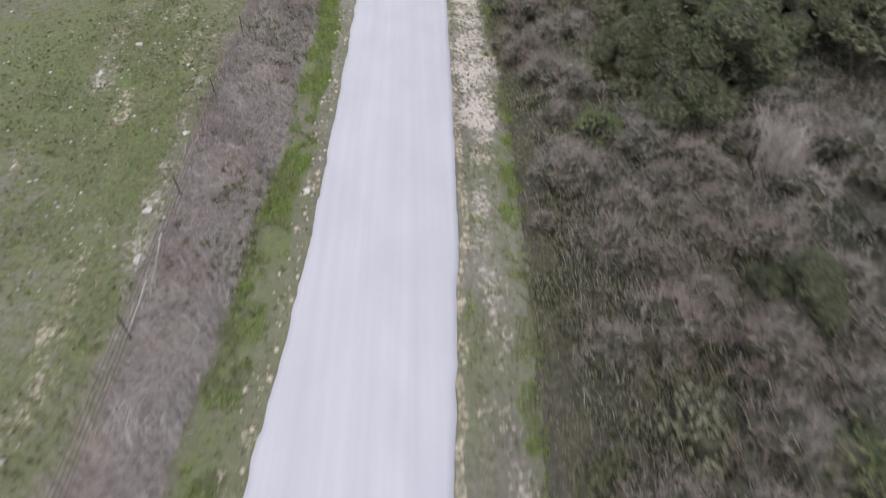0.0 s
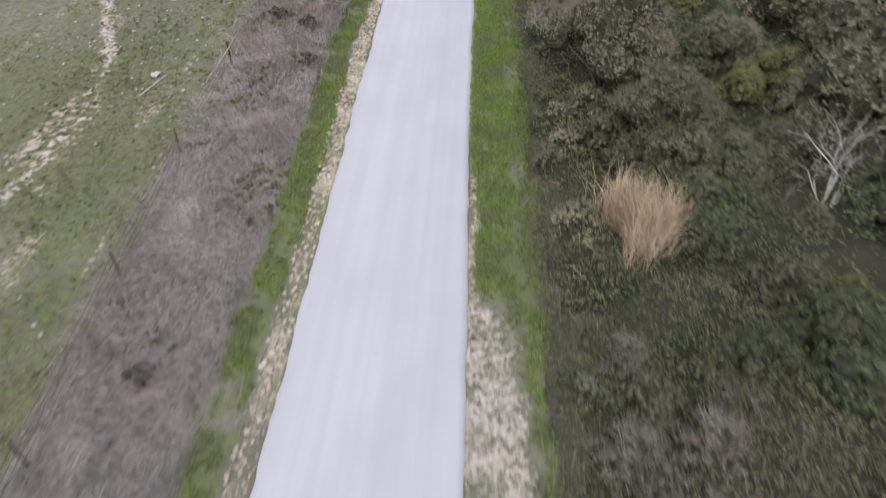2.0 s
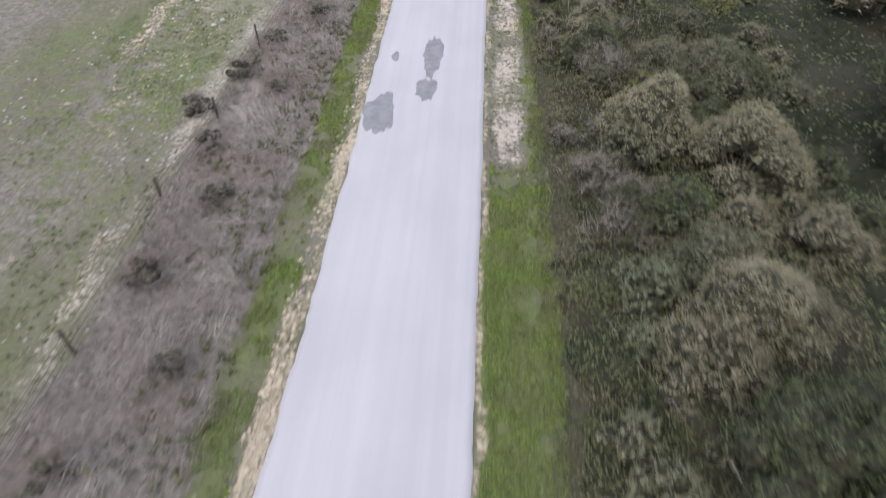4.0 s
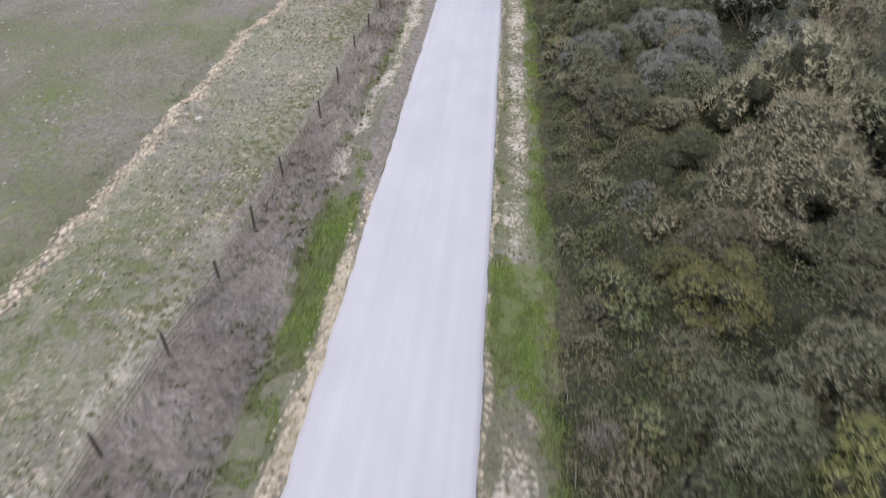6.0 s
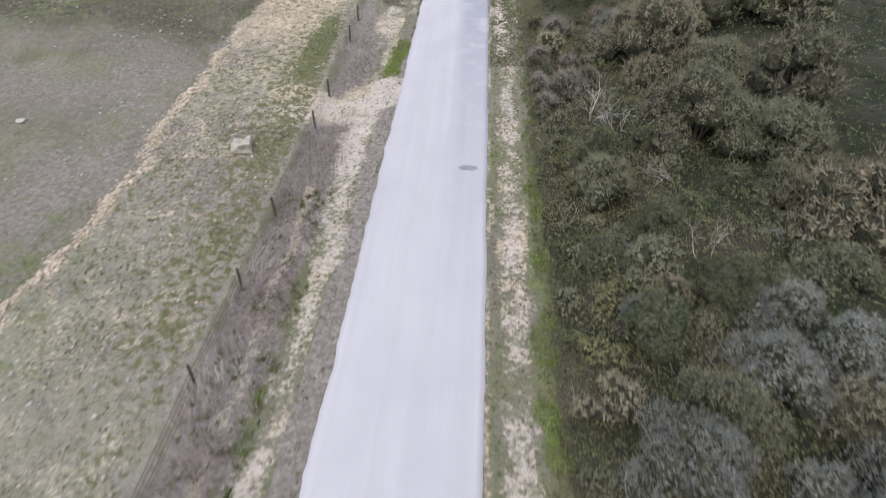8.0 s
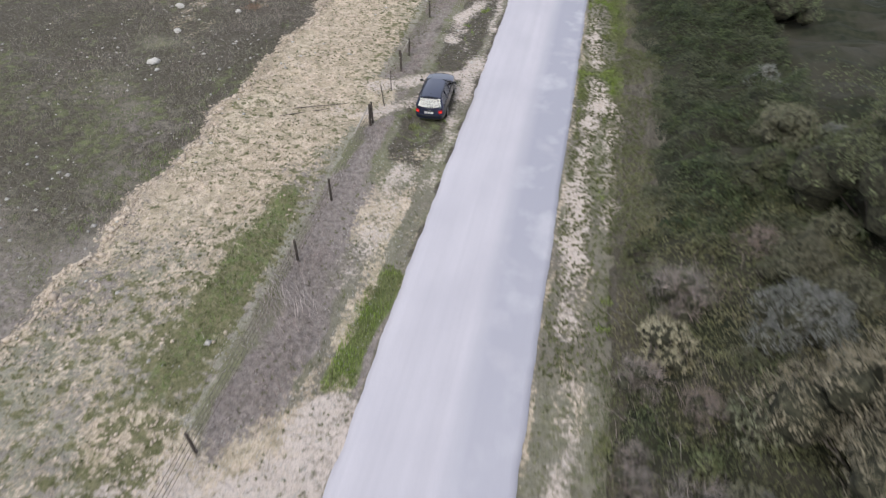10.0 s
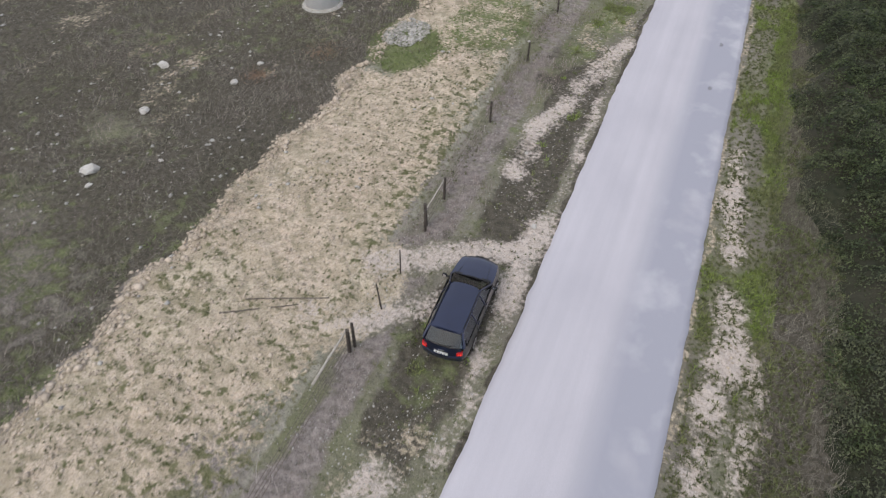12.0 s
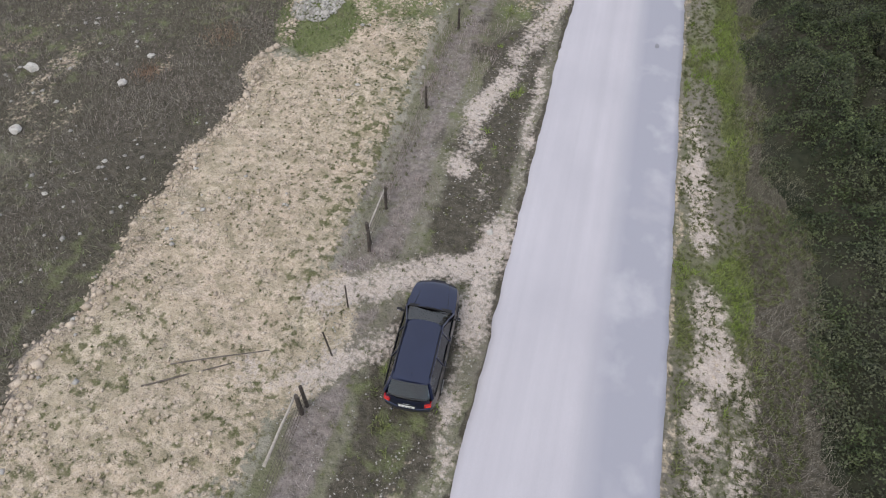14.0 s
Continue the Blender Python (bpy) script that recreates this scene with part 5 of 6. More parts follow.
# ---- fence along the field ----
def fence_post(px, py, tall, thick, lean, label, seed):
    r = random.Random(seed)
    bm = bmesh.new()
    rings = []
    for k in range(5):
        f = k / 4
        rings.append([bm.verts.new((thick * (1 - 0.15 * f) * (1 + 0.12 * r.random()) * math.cos(a) + lean[0] * f * tall,
                                    thick * (1 - 0.15 * f) * (1 + 0.12 * r.random()) * math.sin(a) + lean[1] * f * tall, -0.25 + f * (tall + 0.25)))
                      for a in [2 * math.pi * j / 8 for j in range(8)]])
    for a, b in zip(rings, rings[1:]):
        for j in range(8):
            bm.faces.new((a[j], a[(j + 1) % 8], b[(j + 1) % 8], b[j]))
    bm.faces.new(rings[-1])
    ob = part("fence_post", bm, M_POST)
    ob.matrix_basis = pose(px, py, gz0(px, py))
    return tagged(ob, label, "fence post", "posts of the field fence")


POST_Y = [-12, -5, 2, 9, 16, 23, 30, 37, 44, 52.4, 59, 66, 73, 80, 86, 92.5, 98.7, 104.5, 108.6, 112.7, 116.5, 120.7, 127.6, 132, 137.4, 142.6, 147.8, 156.5, 160.6, 169.5, 173.8, 180.8, 187.0, 189.1, 195.2, 201.5, 208]
for k, py in enumerate(POST_Y):
    lean = (0.10 * (tr.random() - 0.5), 0.14 * (tr.random() - 0.5))
    fence_post(float(fence_x(py)), py, 1.15 + 0.15 * tr.random(), 0.06 if py > 50 else 0.035, lean, "weathered dark wooden fence post", 100 + k)
fence_post(-7.85, 180.55, 1.3, 0.075, (0.05, 0.0), "thick dark wooden gate post", 300)
fence_post(-7.95, 187.3, 1.2, 0.075, (-0.03, 0.0), "thick dark wooden gate post", 301)
fence_post(-7.62, 182.6, 1.25, 0.03, (-0.16, 0.1), "thin leaning iron stake in the gateway", 302)
fence_post(-7.8, 184.5, 1.25, 0.028, (0.02, 0.05), "thin upright iron stake in the gateway", 303)


def fence_wire(y0, y1, label):
    """Strands of slack wire with upright ties between two posts."""
    x0, x1 = float(fence_x(y0)), float(fence_x(y1))
    pieces = []
    for h in (0.25, 0.5, 0.75, 1.0):
        sag = 0.03 + 0.05 * tr.random()
        pts = []
        for k in range(7):
            f = k / 6
            px, py = x0 + (x1 - x0) * f, y0 + (y1 - y0) * f
            pts.append((px, py, (gz0(x0, y0) * (1 - f) + gz0(x1, y1) * f) + h - sag * 4 * f * (1 - f)))
        pieces.append(tube_arrays(pts, [0.009] * 7, 3))
    ties = int((y1 - y0) / 0.35)
    for k in range(1, ties):
        f = k / ties
        px, py, pz = x0 + (x1 - x0) * f, y0 + (y1 - y0) * f, gz0(x0, y0) * (1 - f) + gz0(x1, y1) * f
        pieces.append(tube_arrays([(px, py, pz + 0.2), (px + 0.02 * tr.random(), py, pz + 0.98)], [0.0045] * 2, 3))
    co, tri = joined(pieces)
    return tagged(part("fence_wire", tri_mesh("fence_wire", co, tri, M_RUST)), label, "wire fence", "spans of the field fence")


for a, b in zip(POST_Y, POST_Y[1:]):
    if (a, b) != (180.8, 187.0):
        fence_wire(a, b, "slack wire netting strung between fence posts")


def pole(name, a, b, radius, material, label, category, group=""):
    n = 6
    pts = [tuple(a[i] + (b[i] - a[i]) * k / n + (0.02 * (tr.random() - 0.5) if 0 < k < n else 0) for i in range(3)) for k in range(n + 1)]
    co, tri = tube_arrays(pts, [radius * (1 - 0.3 * k / n) for k in range(n + 1)], 7)
    return tagged(part(name, tri_mesh(name, co, tri, material)), label, category, group)


pole("gate_rail", (-8.05, 178.6, 0.55), (-7.9, 180.7, 1.0), 0.05, M_PALEWOOD, "pale stripped rail bracing the gate post", "rail")
pole("gate_rail", (-7.98, 187.2, 0.7), (-7.95, 189.2, 0.95), 0.045, M_PALEWOOD, "pale stripped rail bracing the fence", "rail")
pole("brace_pole", (-10.75, 50.4, gz0(-10.75, 50.4)), (-9.86, 52.4, 1.15), 0.05, M_PALEWOOD, "pale pole propped against a fence post", "pole", "pale poles by the fence")
pole("brace_pole", (-13.6, 49.0, gz0(-13.6, 49) + 0.03), (-13.0, 51.2, gz0(-13, 51.2) + 0.05), 0.06, M_PALEWOOD, "pale pole lying in the grass", "pole", "pale poles by the fence")
pole("brace_pole", (-8.3, -4.9, gz0(-8.3, -4.9) + 0.05), (-8.15, -2.9, 0.75), 0.05, M_PALEWOOD, "pale pole leaning along the fence", "pole", "pale poles by the fence")
pole("brace_pole", (-8.1, -2.8, 0.4), (-8.15, -0.9, 1.0), 0.05, M_PALEWOOD, "pale pole leaning along the fence", "pole", "pale poles by the fence")
pole("fallen_branch", (-12.9, 180.0, gz0(-12.9, 180) + 0.04), (-10.3, 181.7, gz0(-10.3, 181.7) + 0.04), 0.03, M_BARK, "thin fallen branch on the pale earth", "branch")
pole("fallen_branch", (-12.4, 180.9, gz0(-12.4, 180.9) + 0.04), (-9.6, 182.2, gz0(-9.6, 182.2) + 0.04), 0.025, M_BARK, "thin fallen branch on the pale earth", "branch")
pole("fallen_branch", (9.0, 0.2, 0.9), (10.4, 1.2, 1.0), 0.022, M_DEAD, "bleached branch lying on the scrub", "branch")


# ---- stones ----
def rock(px, py, size, label, seed, material=M_STONE, sub=2, name="rock"):
    r = random.Random(seed)
    bm = lump(r, [0.75 * k for k in size], 0.75, 0.3, sub)
    ob = part(name, bm, material)
    ob.matrix_basis = pose(px, py, gz0(px, py) + size[2] * 0.28, 6 * (r.random() - 0.5), 6 * (r.random() - 0.5), 360 * r.random())
    return tagged(ob, label, "rock", "pale rocks on the field")


for k, (px, py, s) in enumerate(((-23.4, 184.4, 0.5), (-24.6, 189.2, 0.36), (-26.6, 193.0, 0.42), (-22.0, 193.2, 0.3), (-19.8, 188.5, 0.16), (-22.7, 183.6, 0.2), (-21.0, 186.3, 0.15), (-21.8, 195.4, 0.24),
                                 (-14.5, 103.8, 0.27), (-12.7, 95.6, 0.22), (-12.4, 96.3, 0.2), (-10.6, 103.1, 0.17), (-14.7, 98.7, 0.2), (-14.1, 15.2, 0.25), (-15.0, 11.9, 0.22), (-9.1, -1.3, 0.3),
                                 (-9.6, 1.4, 0.25), (-9.4, 6.7, 0.22), (-13.6, 51.1, 0.32), (-12.5, 66.8, 0.25), (-17.3, 64.6, 0.25), (-14.4, 126.4, 0.3), (-25.1, 156.1, 0.35), (-5.6, 193.6, 0.14), (-3.8, 189.0, 0.2), (-3.45, 2.7, 0.24))):
    rock(px, py, (s, s * 0.8, s * 0.75), "whitish limestone rock lying on the ground", 500 + k)


def stone_block(px, py):
    bm = box_bm(-0.55, 0.55, -0.42, 0.42, -0.1, 0.5)
    bmesh.ops.subdivide_edges(bm, edges=bm.edges[:], cuts=4, use_grid_fill=True)
    r = random.Random(8)
    for v in bm.verts:
        k = noise.noise(v.co * 2.5) * 0.22
        v.co += v.co.normalized() * k + Vector((r.random(), r.random(), r.random())) * 0.02
        v.co.x *= 1 - 0.18 * max(0, v.co.z)
    ob = part("stone_block", bm, M_BLOCK)
    ob.matrix_basis = pose(px, py, gz0(px, py), 4, -3, 12)
    return tagged(ob, "big squared grey stone block on bare earth", "stone block")


stone_block(-10.7, 153.5)
# a heap of white rubble
r_ = np.random.default_rng(9)
n = 1500
w, q_ = r_.random(n) * 6.28, np.sqrt(r_.random(n))
hx, hy = -15.6 + 1.3 * q_ * np.cos(w), 201.4 + 1.7 * q_ * np.sin(w)
_keep_rng, rng = rng, r_
pebbles(hx, hy, 0.075, "rubble_heap", M_STONE, "low heap of white rubble on the grass", "rubble heap")
rng = _keep_rng

# ---- white tank ----
def tank(px, py):
    thing = new("water_tank")
    bm = bmesh.new()
    bmesh.ops.create_cone(bm, segments=48, radius1=1.08, radius2=1.04, depth=2.3, cap_ends=True, matrix=Matrix.Translation((0, 0, 1.1)))
    part("wall", bm, M_WHITE, thing, "white rendered cylinder", True)
    bm = bmesh.new()
    bmesh.ops.create_cone(bm, segments=48, radius1=1.16, radius2=1.16, depth=0.12, cap_ends=True, matrix=Matrix.Translation((0, 0, 2.3)))
    part("lid", bm, M_WHITE, thing, "flat concrete lid")
    bm = bmesh.new()
    bmesh.ops.create_cone(bm, segments=40, radius1=1.32, radius2=1.2, depth=0.14, cap_ends=True, matrix=Matrix.Translation((0, 0, 0.02)))
    part("plinth", bm, M_STONE, thing, "rough concrete plinth")
    thing.matrix_basis = pose(px, py, gz0(px, py))
    return tagged(thing, "white round concrete water tank in the field", "water tank")


tank(-22.3, 203.0)

# ---- road sign seen from behind ----
def road_sign(px, py):
    thing = new("road_sign")
    co, tri = tube_arrays([(0, 0, -0.3), (0, 0, 1.2), (0, 0, 2.55)], [0.03] * 3, 10)
    part("pole", tri_mesh("pole", co, tri, M_WIRE), None, thing, "galvanised pole")
    bm = bmesh.new()
    pts = []
    for cx, cz in ((0, 2.62), (0.35, 2.04), (-0.35, 2.04)):
        for k in range(5):
            a0 = {0: 30, 0.35: -90, -0.35: 150}[cx] + k * 30
            pts.append((cx * 0.86 + 0.045 * math.cos(radians(a0)), (cz - 2.25) * 0.86 + 2.25 + 0.045 * math.sin(radians(a0))))
    mid_ = (sum(p[0] for p in pts) / len(pts), sum(p[1] for p in pts) / len(pts))
    pts.sort(key=lambda p: math.atan2(p[1] - mid_[1], p[0] - mid_[0]))
    front = bm.faces.new([bm.verts.new((a, 0.045, b)) for a, b in pts])
    low = bmesh.ops.extrude_face_region(bm, geom=[front])
    bmesh.ops.translate(bm, vec=(0, -0.012, 0), verts=[v for v in low["geom"] if isinstance(v, bmesh.types.BMVert)])
    bmesh.ops.recalc_face_normals(bm, faces=bm.faces[:])
    part("plate", bm, M_ZINC, thing, "bare bluish metal back of a triangular plate")
    for z in (2.15, 2.35):
        part("clamp", box_bm(-0.13, 0.13, 0.0, 0.035, z - 0.02, z + 0.02, 0.004), M_WIRE, thing)
    thing.matrix_basis = pose(px, py, gz0(px, py), -3, 4, 6)
    return tagged(thing, "triangular road sign seen from its bare metal back", "road sign")


road_sign(-4.48, 99.3)

# ---- the estate car ----
def sheet(rows_, material_name=None, closed=False):
    """A bmesh skin over rows of points."""
    bm = bmesh.new()
    grid = [[bm.verts.new(p) for p in row] for row in rows_]
    for a, b in zip(grid, grid[1:]):
        for j in range(len(a) - 1):
            bm.faces.new((a[j], a[j + 1], b[j + 1], b[j]))
    return bm


def pane(corners, n=6, bulge=0.0, thick=0.006):
    """A curved glass pane over four corners, bowed outwards."""
    a, b, c, d = [Vector(p) for p in corners]
    nrm = (b - a).cross(d - a).normalized()
    rows_ = []
    for i in range(n + 1):
        v = i / n
        row = []
        for j in range(n + 1):
            u = j / n
            p = (a * (1 - u) + b * u) * (1 - v) + (d * (1 - u) + c * u) * v
            row.append(p + nrm * bulge * 4 * u * (1 - u))
        rows_.append(row)
    bm = sheet(rows_)
    ext = bmesh.ops.extrude_face_region(bm, geom=bm.faces[:])
    bmesh.ops.translate(bm, vec=nrm * thick, verts=[v for v in ext["geom"] if isinstance(v, bmesh.types.BMVert)])
    bmesh.ops.recalc_face_normals(bm, faces=bm.faces[:])
    return bm


def bar(a, b, radius, sides=6):
    co, tri = tube_arrays([a, [(p + q_) / 2 for p, q_ in zip(a, b)], b], [radius] * 3, sides)
    me_bm = bmesh.new()
    vs = [me_bm.verts.new(p) for p in co]
    for t in tri:
        me_bm.faces.new([vs[k] for k in t])
    return me_bm


# pale blue puts the sky's reflection in the rear window into the cover
M_COVER = mat("sky_tinted_cover", (0.5, 0.58, 0.68), (0.58, 0.66, 0.76), 0.8, 5, 0.1, 60)


def rounded(me):
    """Bows the car's nose and tail outwards and draws its flanks in towards both ends."""
    bm = bmesh.new()
    bm.from_mesh(me)
    wide = [e for e in bm.edges if abs(e.verts[0].co.x - e.verts[1].co.x) > 0.3]
    if wide:
        bmesh.ops.subdivide_edges(bm, edges=wide, cuts=7, use_grid_fill=True)
    for v in bm.verts:
        x, y = v.co.x, v.co.y
        side = min(1.0, abs(x) / 0.84)
        tail, nose = max(0.0, (-y - 1.35) / 0.9), max(0.0, (y - 0.75) / 1.45)
        v.co.y = y - 0.05 * tail - 0.01 + 0.17 * min(tail, 1.0) * side**2.6 if tail else y + nose * (0.06 - 0.16 * side**2.4)
        v.co.x = x * (1 - 0.055 * min(tail, 1.1) ** 2 - 0.03 * min(nose, 1.1) ** 2)
    bm.to_mesh(me)
    bm.free()


def estate_car(m):
    car = new("estate_car")
    # lower body from the rear bumper to the nose
    st_y = np.array([-2.24, -2.20, -2.05, -1.7, -1.2, -0.4, 0.4, 0.95, 1.4, 1.8, 2.05, 2.18, 2.24])
    w_low = np.array([0.66, 0.74, 0.80, 0.82, 0.82, 0.82, 0.82, 0.82, 0.82, 0.8, 0.75, 0.66, 0.5])
    z_low = np.array([0.36, 0.28, 0.24, 0.20, 0.19, 0.19, 0.19, 0.19, 0.20, 0.22, 0.25, 0.30, 0.38])
    w_max = np.array([0.72, 0.80, 0.845, 0.86, 0.866, 0.866, 0.866, 0.866, 0.86, 0.84, 0.8, 0.71, 0.56])
    w_belt = np.array([0.66, 0.74, 0.78, 0.80, 0.81, 0.815, 0.815, 0.80, 0.785, 0.76, 0.72, 0.63, 0.48])
    z_belt = np.array([0.62, 0.84, 0.90, 0.91, 0.91, 0.90, 0.89, 0.88, 0.84, 0.79, 0.74, 0.68, 0.58])
    yy = np.concatenate([[-2.24, -2.22], np.linspace(-2.2, 2.18, 44), [2.215, 2.24]])
    f = lambda a: np.interp(yy, st_y, a)
    lo, zl, wm, wb, zb = f(w_low), f(z_low), f(w_max), f(w_belt), f(z_belt)
    rows_ = []
    for k, y_ in enumerate(yy):
        half = [(lo[k] * 0.9, zl[k]), (lo[k], zl[k] + 0.05), (wm[k] * 0.99, 0.40), (wm[k], 0.52), (wm[k] * 0.985, 0.62), (wm[k] * 0.96 * 0.5 + wb[k] * 0.5, 0.62 + (zb[k] - 0.62) * 0.6 if zb[k] > 0.63 else 0.6), (wb[k], zb[k])]
        rows_.append([(-a, y_, b) for a, b in half[::-1]] + [(a, y_, b) for a, b in half])
    bm = sheet(rows_)
    for end in (0, len(rows_) - 1):
        bm.faces.new([bm.verts.new(p) for p in rows_[end]])
    bmesh.ops.recalc_face_normals(bm, faces=bm.faces[:])
    part("body", bm, M_PAINT, car, "dark navy painted body shell", True)
    # bonnet
    rows_ = []
    for y_ in np.linspace(1.0, 2.2, 14):
        w, z = np.interp(y_, st_y, w_belt), np.interp(y_, st_y, z_belt)
        crown = 0.085 * (1 - 0.5 * (y_ - 1.0) / 1.2)
        rows_.append([(w * s, y_, z + 0.004 + crown * (1 - abs(s) ** 2.4)) for s in np.linspace(1, -1, 15)])
    bonnet = part("bonnet", sheet(rows_), M_PAINT, car, "", True)
    for s in (-1, 1):
        # thin black bar: the shade line of the bonnet's fold, as colour
        part("crease", bar((s * 0.56, 1.08, 0.945), (s * 0.42, 2.1, 0.775), 0.006), M_TRIM, bonnet)
    # tailgate below the rear window
    rows_ = []
    for v in np.linspace(0, 1, 6):
        w = 0.72 - 0.03 * v
        rows_.append([(w * s, -2.23 + 0.07 * v - 0.03 * (1 - s * s), 0.60 + 0.36 * v) for s in np.linspace(-1, 1, 13)])
    gate = part("tailgate", sheet(rows_), M_PAINT, car, "", True)
    part("number_plate", box_bm(-0.26, 0.26, -2.285, -2.27, 0.66, 0.77, 0.004), M_PLATE, gate, "white plate")
    for k in range(4):
        part("plate_mark", box_bm(-0.19 + k * 0.1, -0.13 + k * 0.1, -2.289, -2.284, 0.69, 0.74), M_TRIM, gate)
    part("badge", box_bm(-0.11, 0.11, -2.272, -2.258, 0.825, 0.865, 0.008), M_CHROME, gate, "plain chrome badge")
    part("handle_strip", box_bm(-0.30, 0.30, -2.275, -2.255, 0.785, 0.805, 0.005), M_TRIM, gate)
    # roof with rounded edges
    rows_ = []
    for y_ in np.linspace(-1.78, 0.22, 16):
        t = (y_ + 1.78) / 2.0
        z = 1.385 + 0.035 * math.sin(math.pi * min(1, t * 0.9 + 0.1)) - 0.02 * t
        w = 0.565 + 0.02 * math.sin(math.pi * t)
        rows_.append([(w * s, y_ + (0.05 * (1 - s * s) if t > 0.9 else 0) - (0.03 * (1 - s * s) if t < 0.1 else 0), z + 0.02 - 0.075 * abs(s) ** 2.6) for s in np.linspace(1, -1, 13)])
    roof = part("roof", sheet(rows_), M_PAINT, car, "", True)
    part("antenna", bar((0, -1.55, 1.40), (0, -1.62, 1.56), 0.007), M_TRIM, roof)
    part("spoiler_lip", box_bm(-0.54, 0.54, -1.84, -1.76, 1.352, 1.372, 0.008), M_PAINT, roof)
    for s in (-1, 1):
        rail_ = part("roof_rail", bar((s * 0.555, -1.6, 1.395), (s * 0.565, 0.05, 1.40), 0.014), M_TRIM, roof, "black roof rail")
        for y_ in (-1.5, -0.7, 0.0):
            part("rail_foot", box_bm(s * 0.56 - 0.012, s * 0.56 + 0.012, y_ - 0.03, y_ + 0.03, 1.34, 1.395), M_TRIM, rail_)
    # glass
    part("windscreen", pane([(-0.72, 1.02, 0.93), (0.72, 1.02, 0.93), (0.555, 0.21, 1.365), (-0.555, 0.21, 1.365)], 8, 0.035), M_GLASS, car, "tinted windscreen")
    rear = part("rear_window", pane([(0.66, -2.165, 0.955), (-0.66, -2.165, 0.955), (-0.545, -1.79, 1.345), (0.545, -1.79, 1.345)], 8, 0.03), M_GLASS, car, "tinted rear window")
    part("rear_wiper", bar((0.0, -2.19, 0.98), (0.34, -2.14, 1.02), 0.008), M_TRIM, rear)
    for s in (-1, 1):
        for y0, y1, t0, t1 in ((0.86, 0.02, 0.12, 0.0), (-0.04, -0.86, -0.05, -0.86), (-0.92, -1.95, -0.92, -1.68)):
            c = [(s * 0.80, y0, 0.905), (s * 0.80, y1, 0.905), (s * 0.585, t1, 1.335), (s * 0.585, t0, 1.335)]
            part("side_window", pane(c if s > 0 else [c[1], c[0], c[3], c[2]], 4, 0.012), M_GLASS, car, "tinted side window")
        for a, b, rad in (((s * 0.79, 1.0, 0.90), (s * 0.575, 0.18, 1.355), 0.035), ((s * 0.805, -0.01, 0.90), (s * 0.59, -0.02, 1.345), 0.03), ((s * 0.805, -0.89, 0.90), (s * 0.59, -0.89, 1.345), 0.03), ((s * 0.76, -2.1, 0.90), (s * 0.57, -1.76, 1.35), 0.055)):
            part("pillar", bar(a, b, rad), M_PAINT, car)
        part("roof_edge", bar((s * 0.575, -1.78, 1.345), (s * 0.58, 0.2, 1.355), 0.026), M_PAINT, car)
        part("window_line", bar((s * 0.812, -2.0, 0.91), (s * 0.815, 0.95, 0.90), 0.012), M_TRIM, car, "black window seal")
        part("side_moulding", box_bm(s * 0.862 - 0.012, s * 0.862 + 0.014, -1.0, 1.05, 0.47, 0.53, 0.006), M_TRIM, car)
        for y_ in (-0.75, 0.12):
            part("door_handle", box_bm(s * 0.835 - 0.015, s * 0.835 + 0.02, y_ - 0.1, y_ + 0.08, 0.76, 0.79, 0.008), M_PAINT, car)
        for y_ in (-0.02, -0.95, 1.02):
            part("door_gap", box_bm(s * 0.852 - 0.012, s * 0.852 + 0.006, y_ - 0.004, y_ + 0.004, 0.28, 0.80), M_TRIM, car)
        mir = part("mirror", box_bm(s * 0.96 - 0.10, s * 0.96 + 0.08, 0.70, 0.80, 0.90, 1.03, 0.03), M_TRIM, car, "black wing mirror")
        part("mirror_glass", box_bm(s * 0.96 - 0.07, s * 0.96 + 0.055, 0.694, 0.700, 0.915, 1.015), M_CHROME, mir)
        part("mirror_arm", box_bm(s * 0.84 - 0.06, s * 0.84 + 0.06, 0.73, 0.79, 0.90, 0.94, 0.01), M_TRIM, mir)
        tail = part("tail_light", box_bm(s * 0.66 - 0.12, s * 0.66 + 0.10, -2.262, -2.10, 0.64, 0.80, 0.03), M_TAIL, car, "red tail light")
        part("brake_lamp", box_bm(s * 0.68 - 0.08, s * 0.68 + 0.07, -2.270, -2.255, 0.68, 0.76, 0.006), M_BRAKE, tail, "lit red brake lamp")
        part("headlight", box_bm(s * 0.50 - 0.13, s * 0.50 + 0.12, 2.02, 2.13, 0.58, 0.685, 0.03), M_HEAD, car, "clear headlight")
        for y_ in (-1.30, 1.33):
            bm = bmesh.new()
            mt = Matrix.Translation((s * 0.775, y_, 0.31)) @ Matrix.Rotation(radians(90), 4, "Y")
            bmesh.ops.create_cone(bm, segments=28, radius1=0.315, radius2=0.315, depth=0.205, cap_ends=True, matrix=mt)
            bmesh.ops.bevel(bm, geom=[e for e in bm.edges if len(e.link_faces) == 2 and e.calc_face_angle(0) > 1], offset=0.03, segments=2, affect="EDGES")
            wheel = part("wheel", bm, M_TYRE, car, "black tyre", True)
            bm = bmesh.new()
            bmesh.ops.create_cone(bm, segments=24, radius1=0.215, radius2=0.215, depth=0.02, cap_ends=True, matrix=Matrix.Translation((s * 0.876, y_, 0.31)) @ Matrix.Rotation(radians(90), 4, "Y"))
            rim = part("rim", bm, M_ALLOY, wheel, "silver alloy rim")
            bm = bmesh.new()
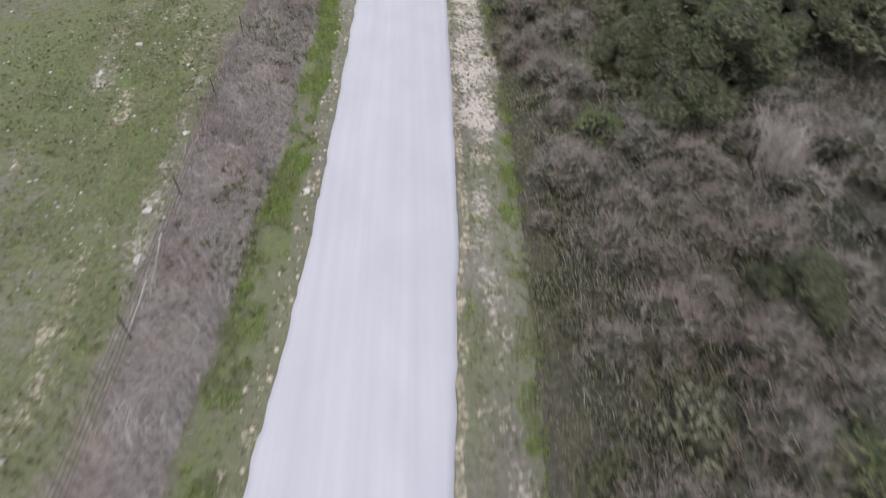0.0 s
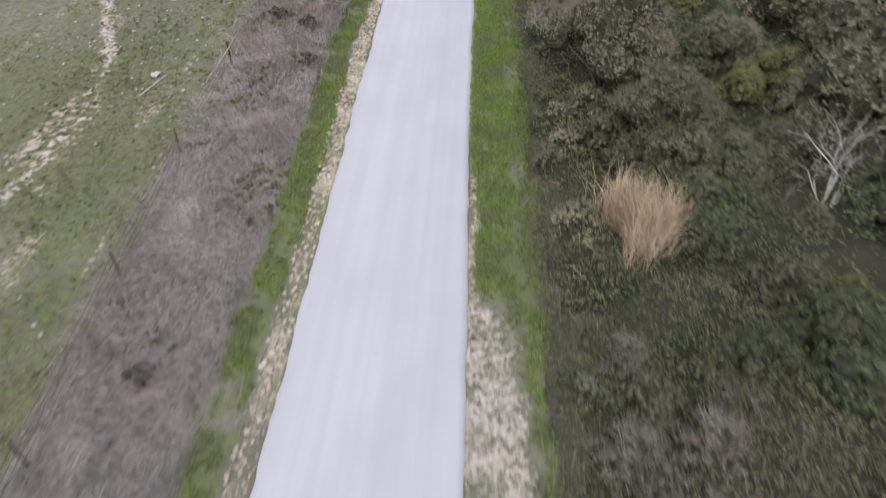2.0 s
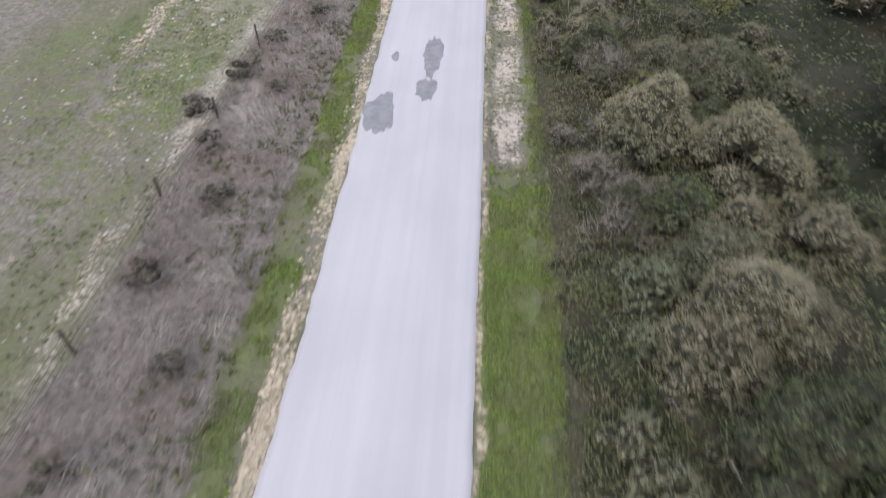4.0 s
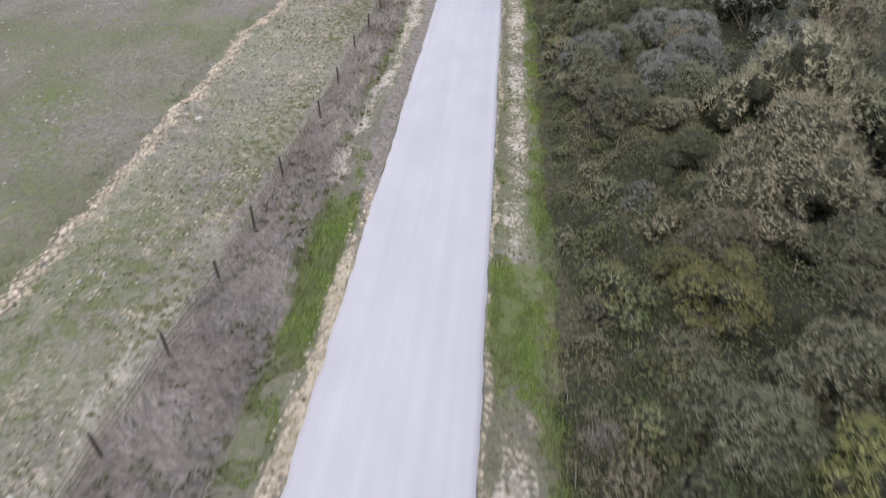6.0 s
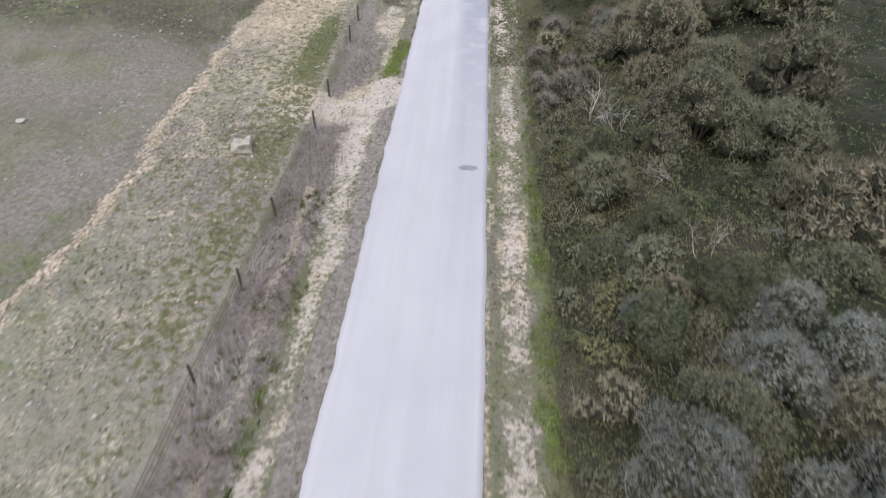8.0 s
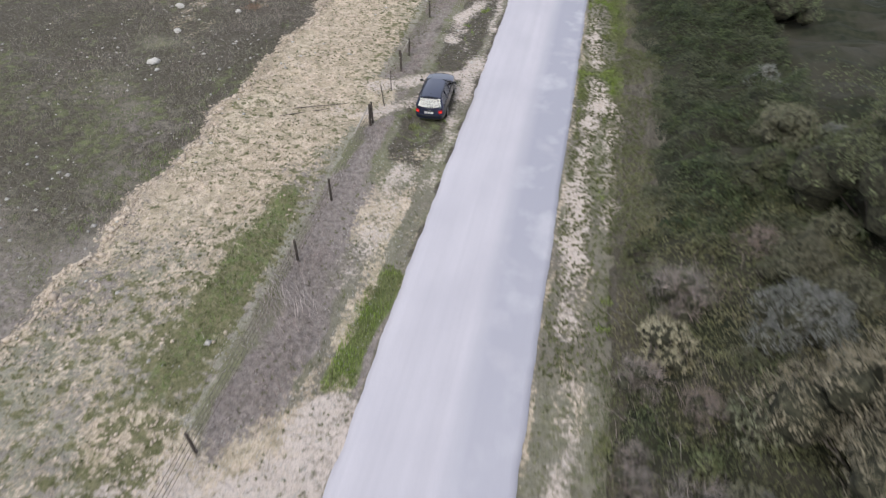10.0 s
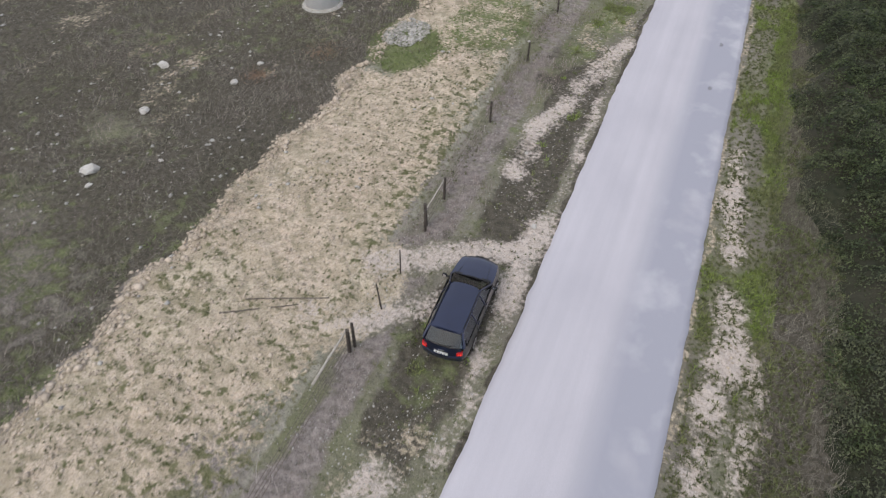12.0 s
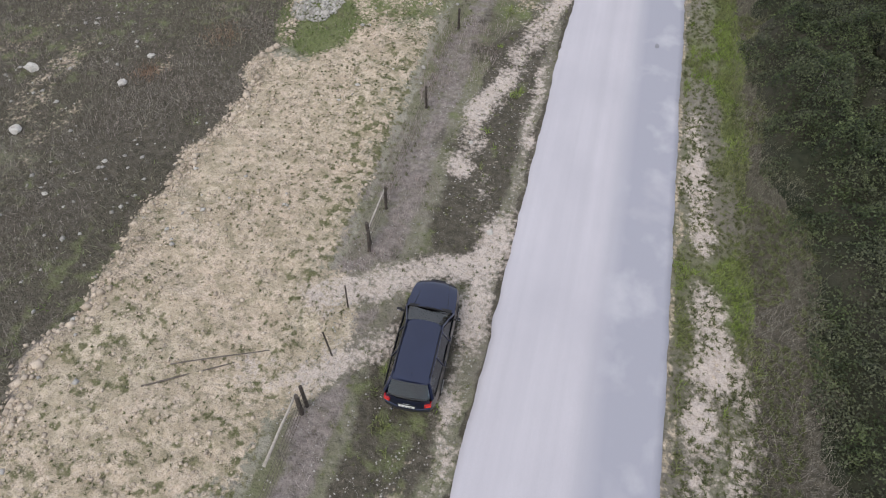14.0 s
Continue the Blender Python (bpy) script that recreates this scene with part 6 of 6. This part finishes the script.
            for k in range(5):
                ang = 2 * math.pi * k / 5 + 0.3
                bmesh.ops.create_cone(bm, segments=10, radius1=0.04, radius2=0.04, depth=0.012, cap_ends=True,
                                      matrix=Matrix.Translation((s * 0.884, y_ + 0.13 * math.cos(ang), 0.31 + 0.13 * math.sin(ang))) @ Matrix.Rotation(radians(90), 4, "Y"))
            part("rim_openings", bm, M_TRIM, wheel)
            bm = bmesh.new()
            ring = []
            for rr, xx in ((0.365, 0.868), (0.33, 0.874)):
                ring.append([bm.verts.new((s * xx, y_ + rr * math.cos(a), 0.31 + rr * math.sin(a))) for a in np.linspace(-0.25, math.pi + 0.25, 20)])
            for j in range(19):
                bm.faces.new((ring[0][j], ring[0][j + 1], ring[1][j + 1], ring[1][j]))
            part("wheel_arch", bm, M_TRIM, car)
    part("rear_bumper", box_bm(-0.77, 0.77, -2.285, -2.08, 0.36, 0.60, 0.07), M_PAINT, car)
    part("bumper_strip", box_bm(-0.74, 0.74, -2.296, -2.20, 0.50, 0.55, 0.015), M_TRIM, car, "black bumper strip")
    part("front_bumper", box_bm(-0.52, 0.52, 2.06, 2.265, 0.32, 0.56, 0.07), M_PAINT, car)
    part("grille", box_bm(-0.26, 0.26, 2.20, 2.262, 0.57, 0.68, 0.01), M_TRIM, car, "black radiator grille")
    part("exhaust", bar((-0.5, -2.32, 0.26), (-0.5, -2.0, 0.26), 0.025, 8), M_CHROME, car)
    for s in (-1, 1):
        part("wiper", bar((s * 0.1 - 0.1, 1.04, 0.955), (s * 0.1 + 0.42, 0.92, 1.0), 0.008), M_TRIM, car)
    part("cowl", box_bm(-0.70, 0.70, 0.98, 1.08, 0.87, 0.945, 0.01), M_TRIM, car)
    # cabin
    tub = part("cabin_floor", box_bm(-0.70, 0.70, -2.0, 1.0, 0.30, 0.40), M_SEAT, car)
    part("dashboard", box_bm(-0.68, 0.68, 0.62, 0.98, 0.55, 0.90, 0.04), M_SEAT, car, "dark dashboard")
    for s in (-1, 1):
        seat = part("front_seat", box_bm(s * 0.36 - 0.25, s * 0.36 + 0.25, -0.35, 0.2, 0.40, 0.58, 0.05), M_SEAT, car, "dark cloth seat")
        part("backrest", box_bm(s * 0.36 - 0.25, s * 0.36 + 0.25, -0.5, -0.35, 0.5, 1.08, 0.05), M_SEAT, seat)
        part("headrest", box_bm(s * 0.36 - 0.13, s * 0.36 + 0.13, -0.5, -0.4, 1.10, 1.26, 0.03), M_SEAT, seat)
    bench = part("rear_bench", box_bm(-0.64, 0.64, -1.2, -0.72, 0.40, 0.58, 0.05), M_SEAT, car, "dark cloth bench")
    part("backrest", box_bm(-0.64, 0.64, -1.32, -1.2, 0.5, 1.05, 0.05), M_SEAT, bench)
    part("luggage_cover", box_bm(-0.66, 0.66, -2.06, -1.34, 0.86, 0.88, 0.005), M_COVER, car, "dark luggage cover")
    part("dash_paper", box_bm(0.46, 0.58, 0.78, 0.88, 0.903, 0.908), M_PLATE, car, "white paper behind the windscreen")
    for ob in car.children_recursive:
        if ob.name.split(".")[0] not in ("wheel", "rim", "rim_openings", "wheel_arch"):
            rounded(ob.data)
    car.matrix_basis = m
    return tagged(car, "dark navy estate car with roof rails, braking on the muddy verge", "car")


estate_car(pose(-4.83, 183.62, -0.035, 0, 0, 3.2))
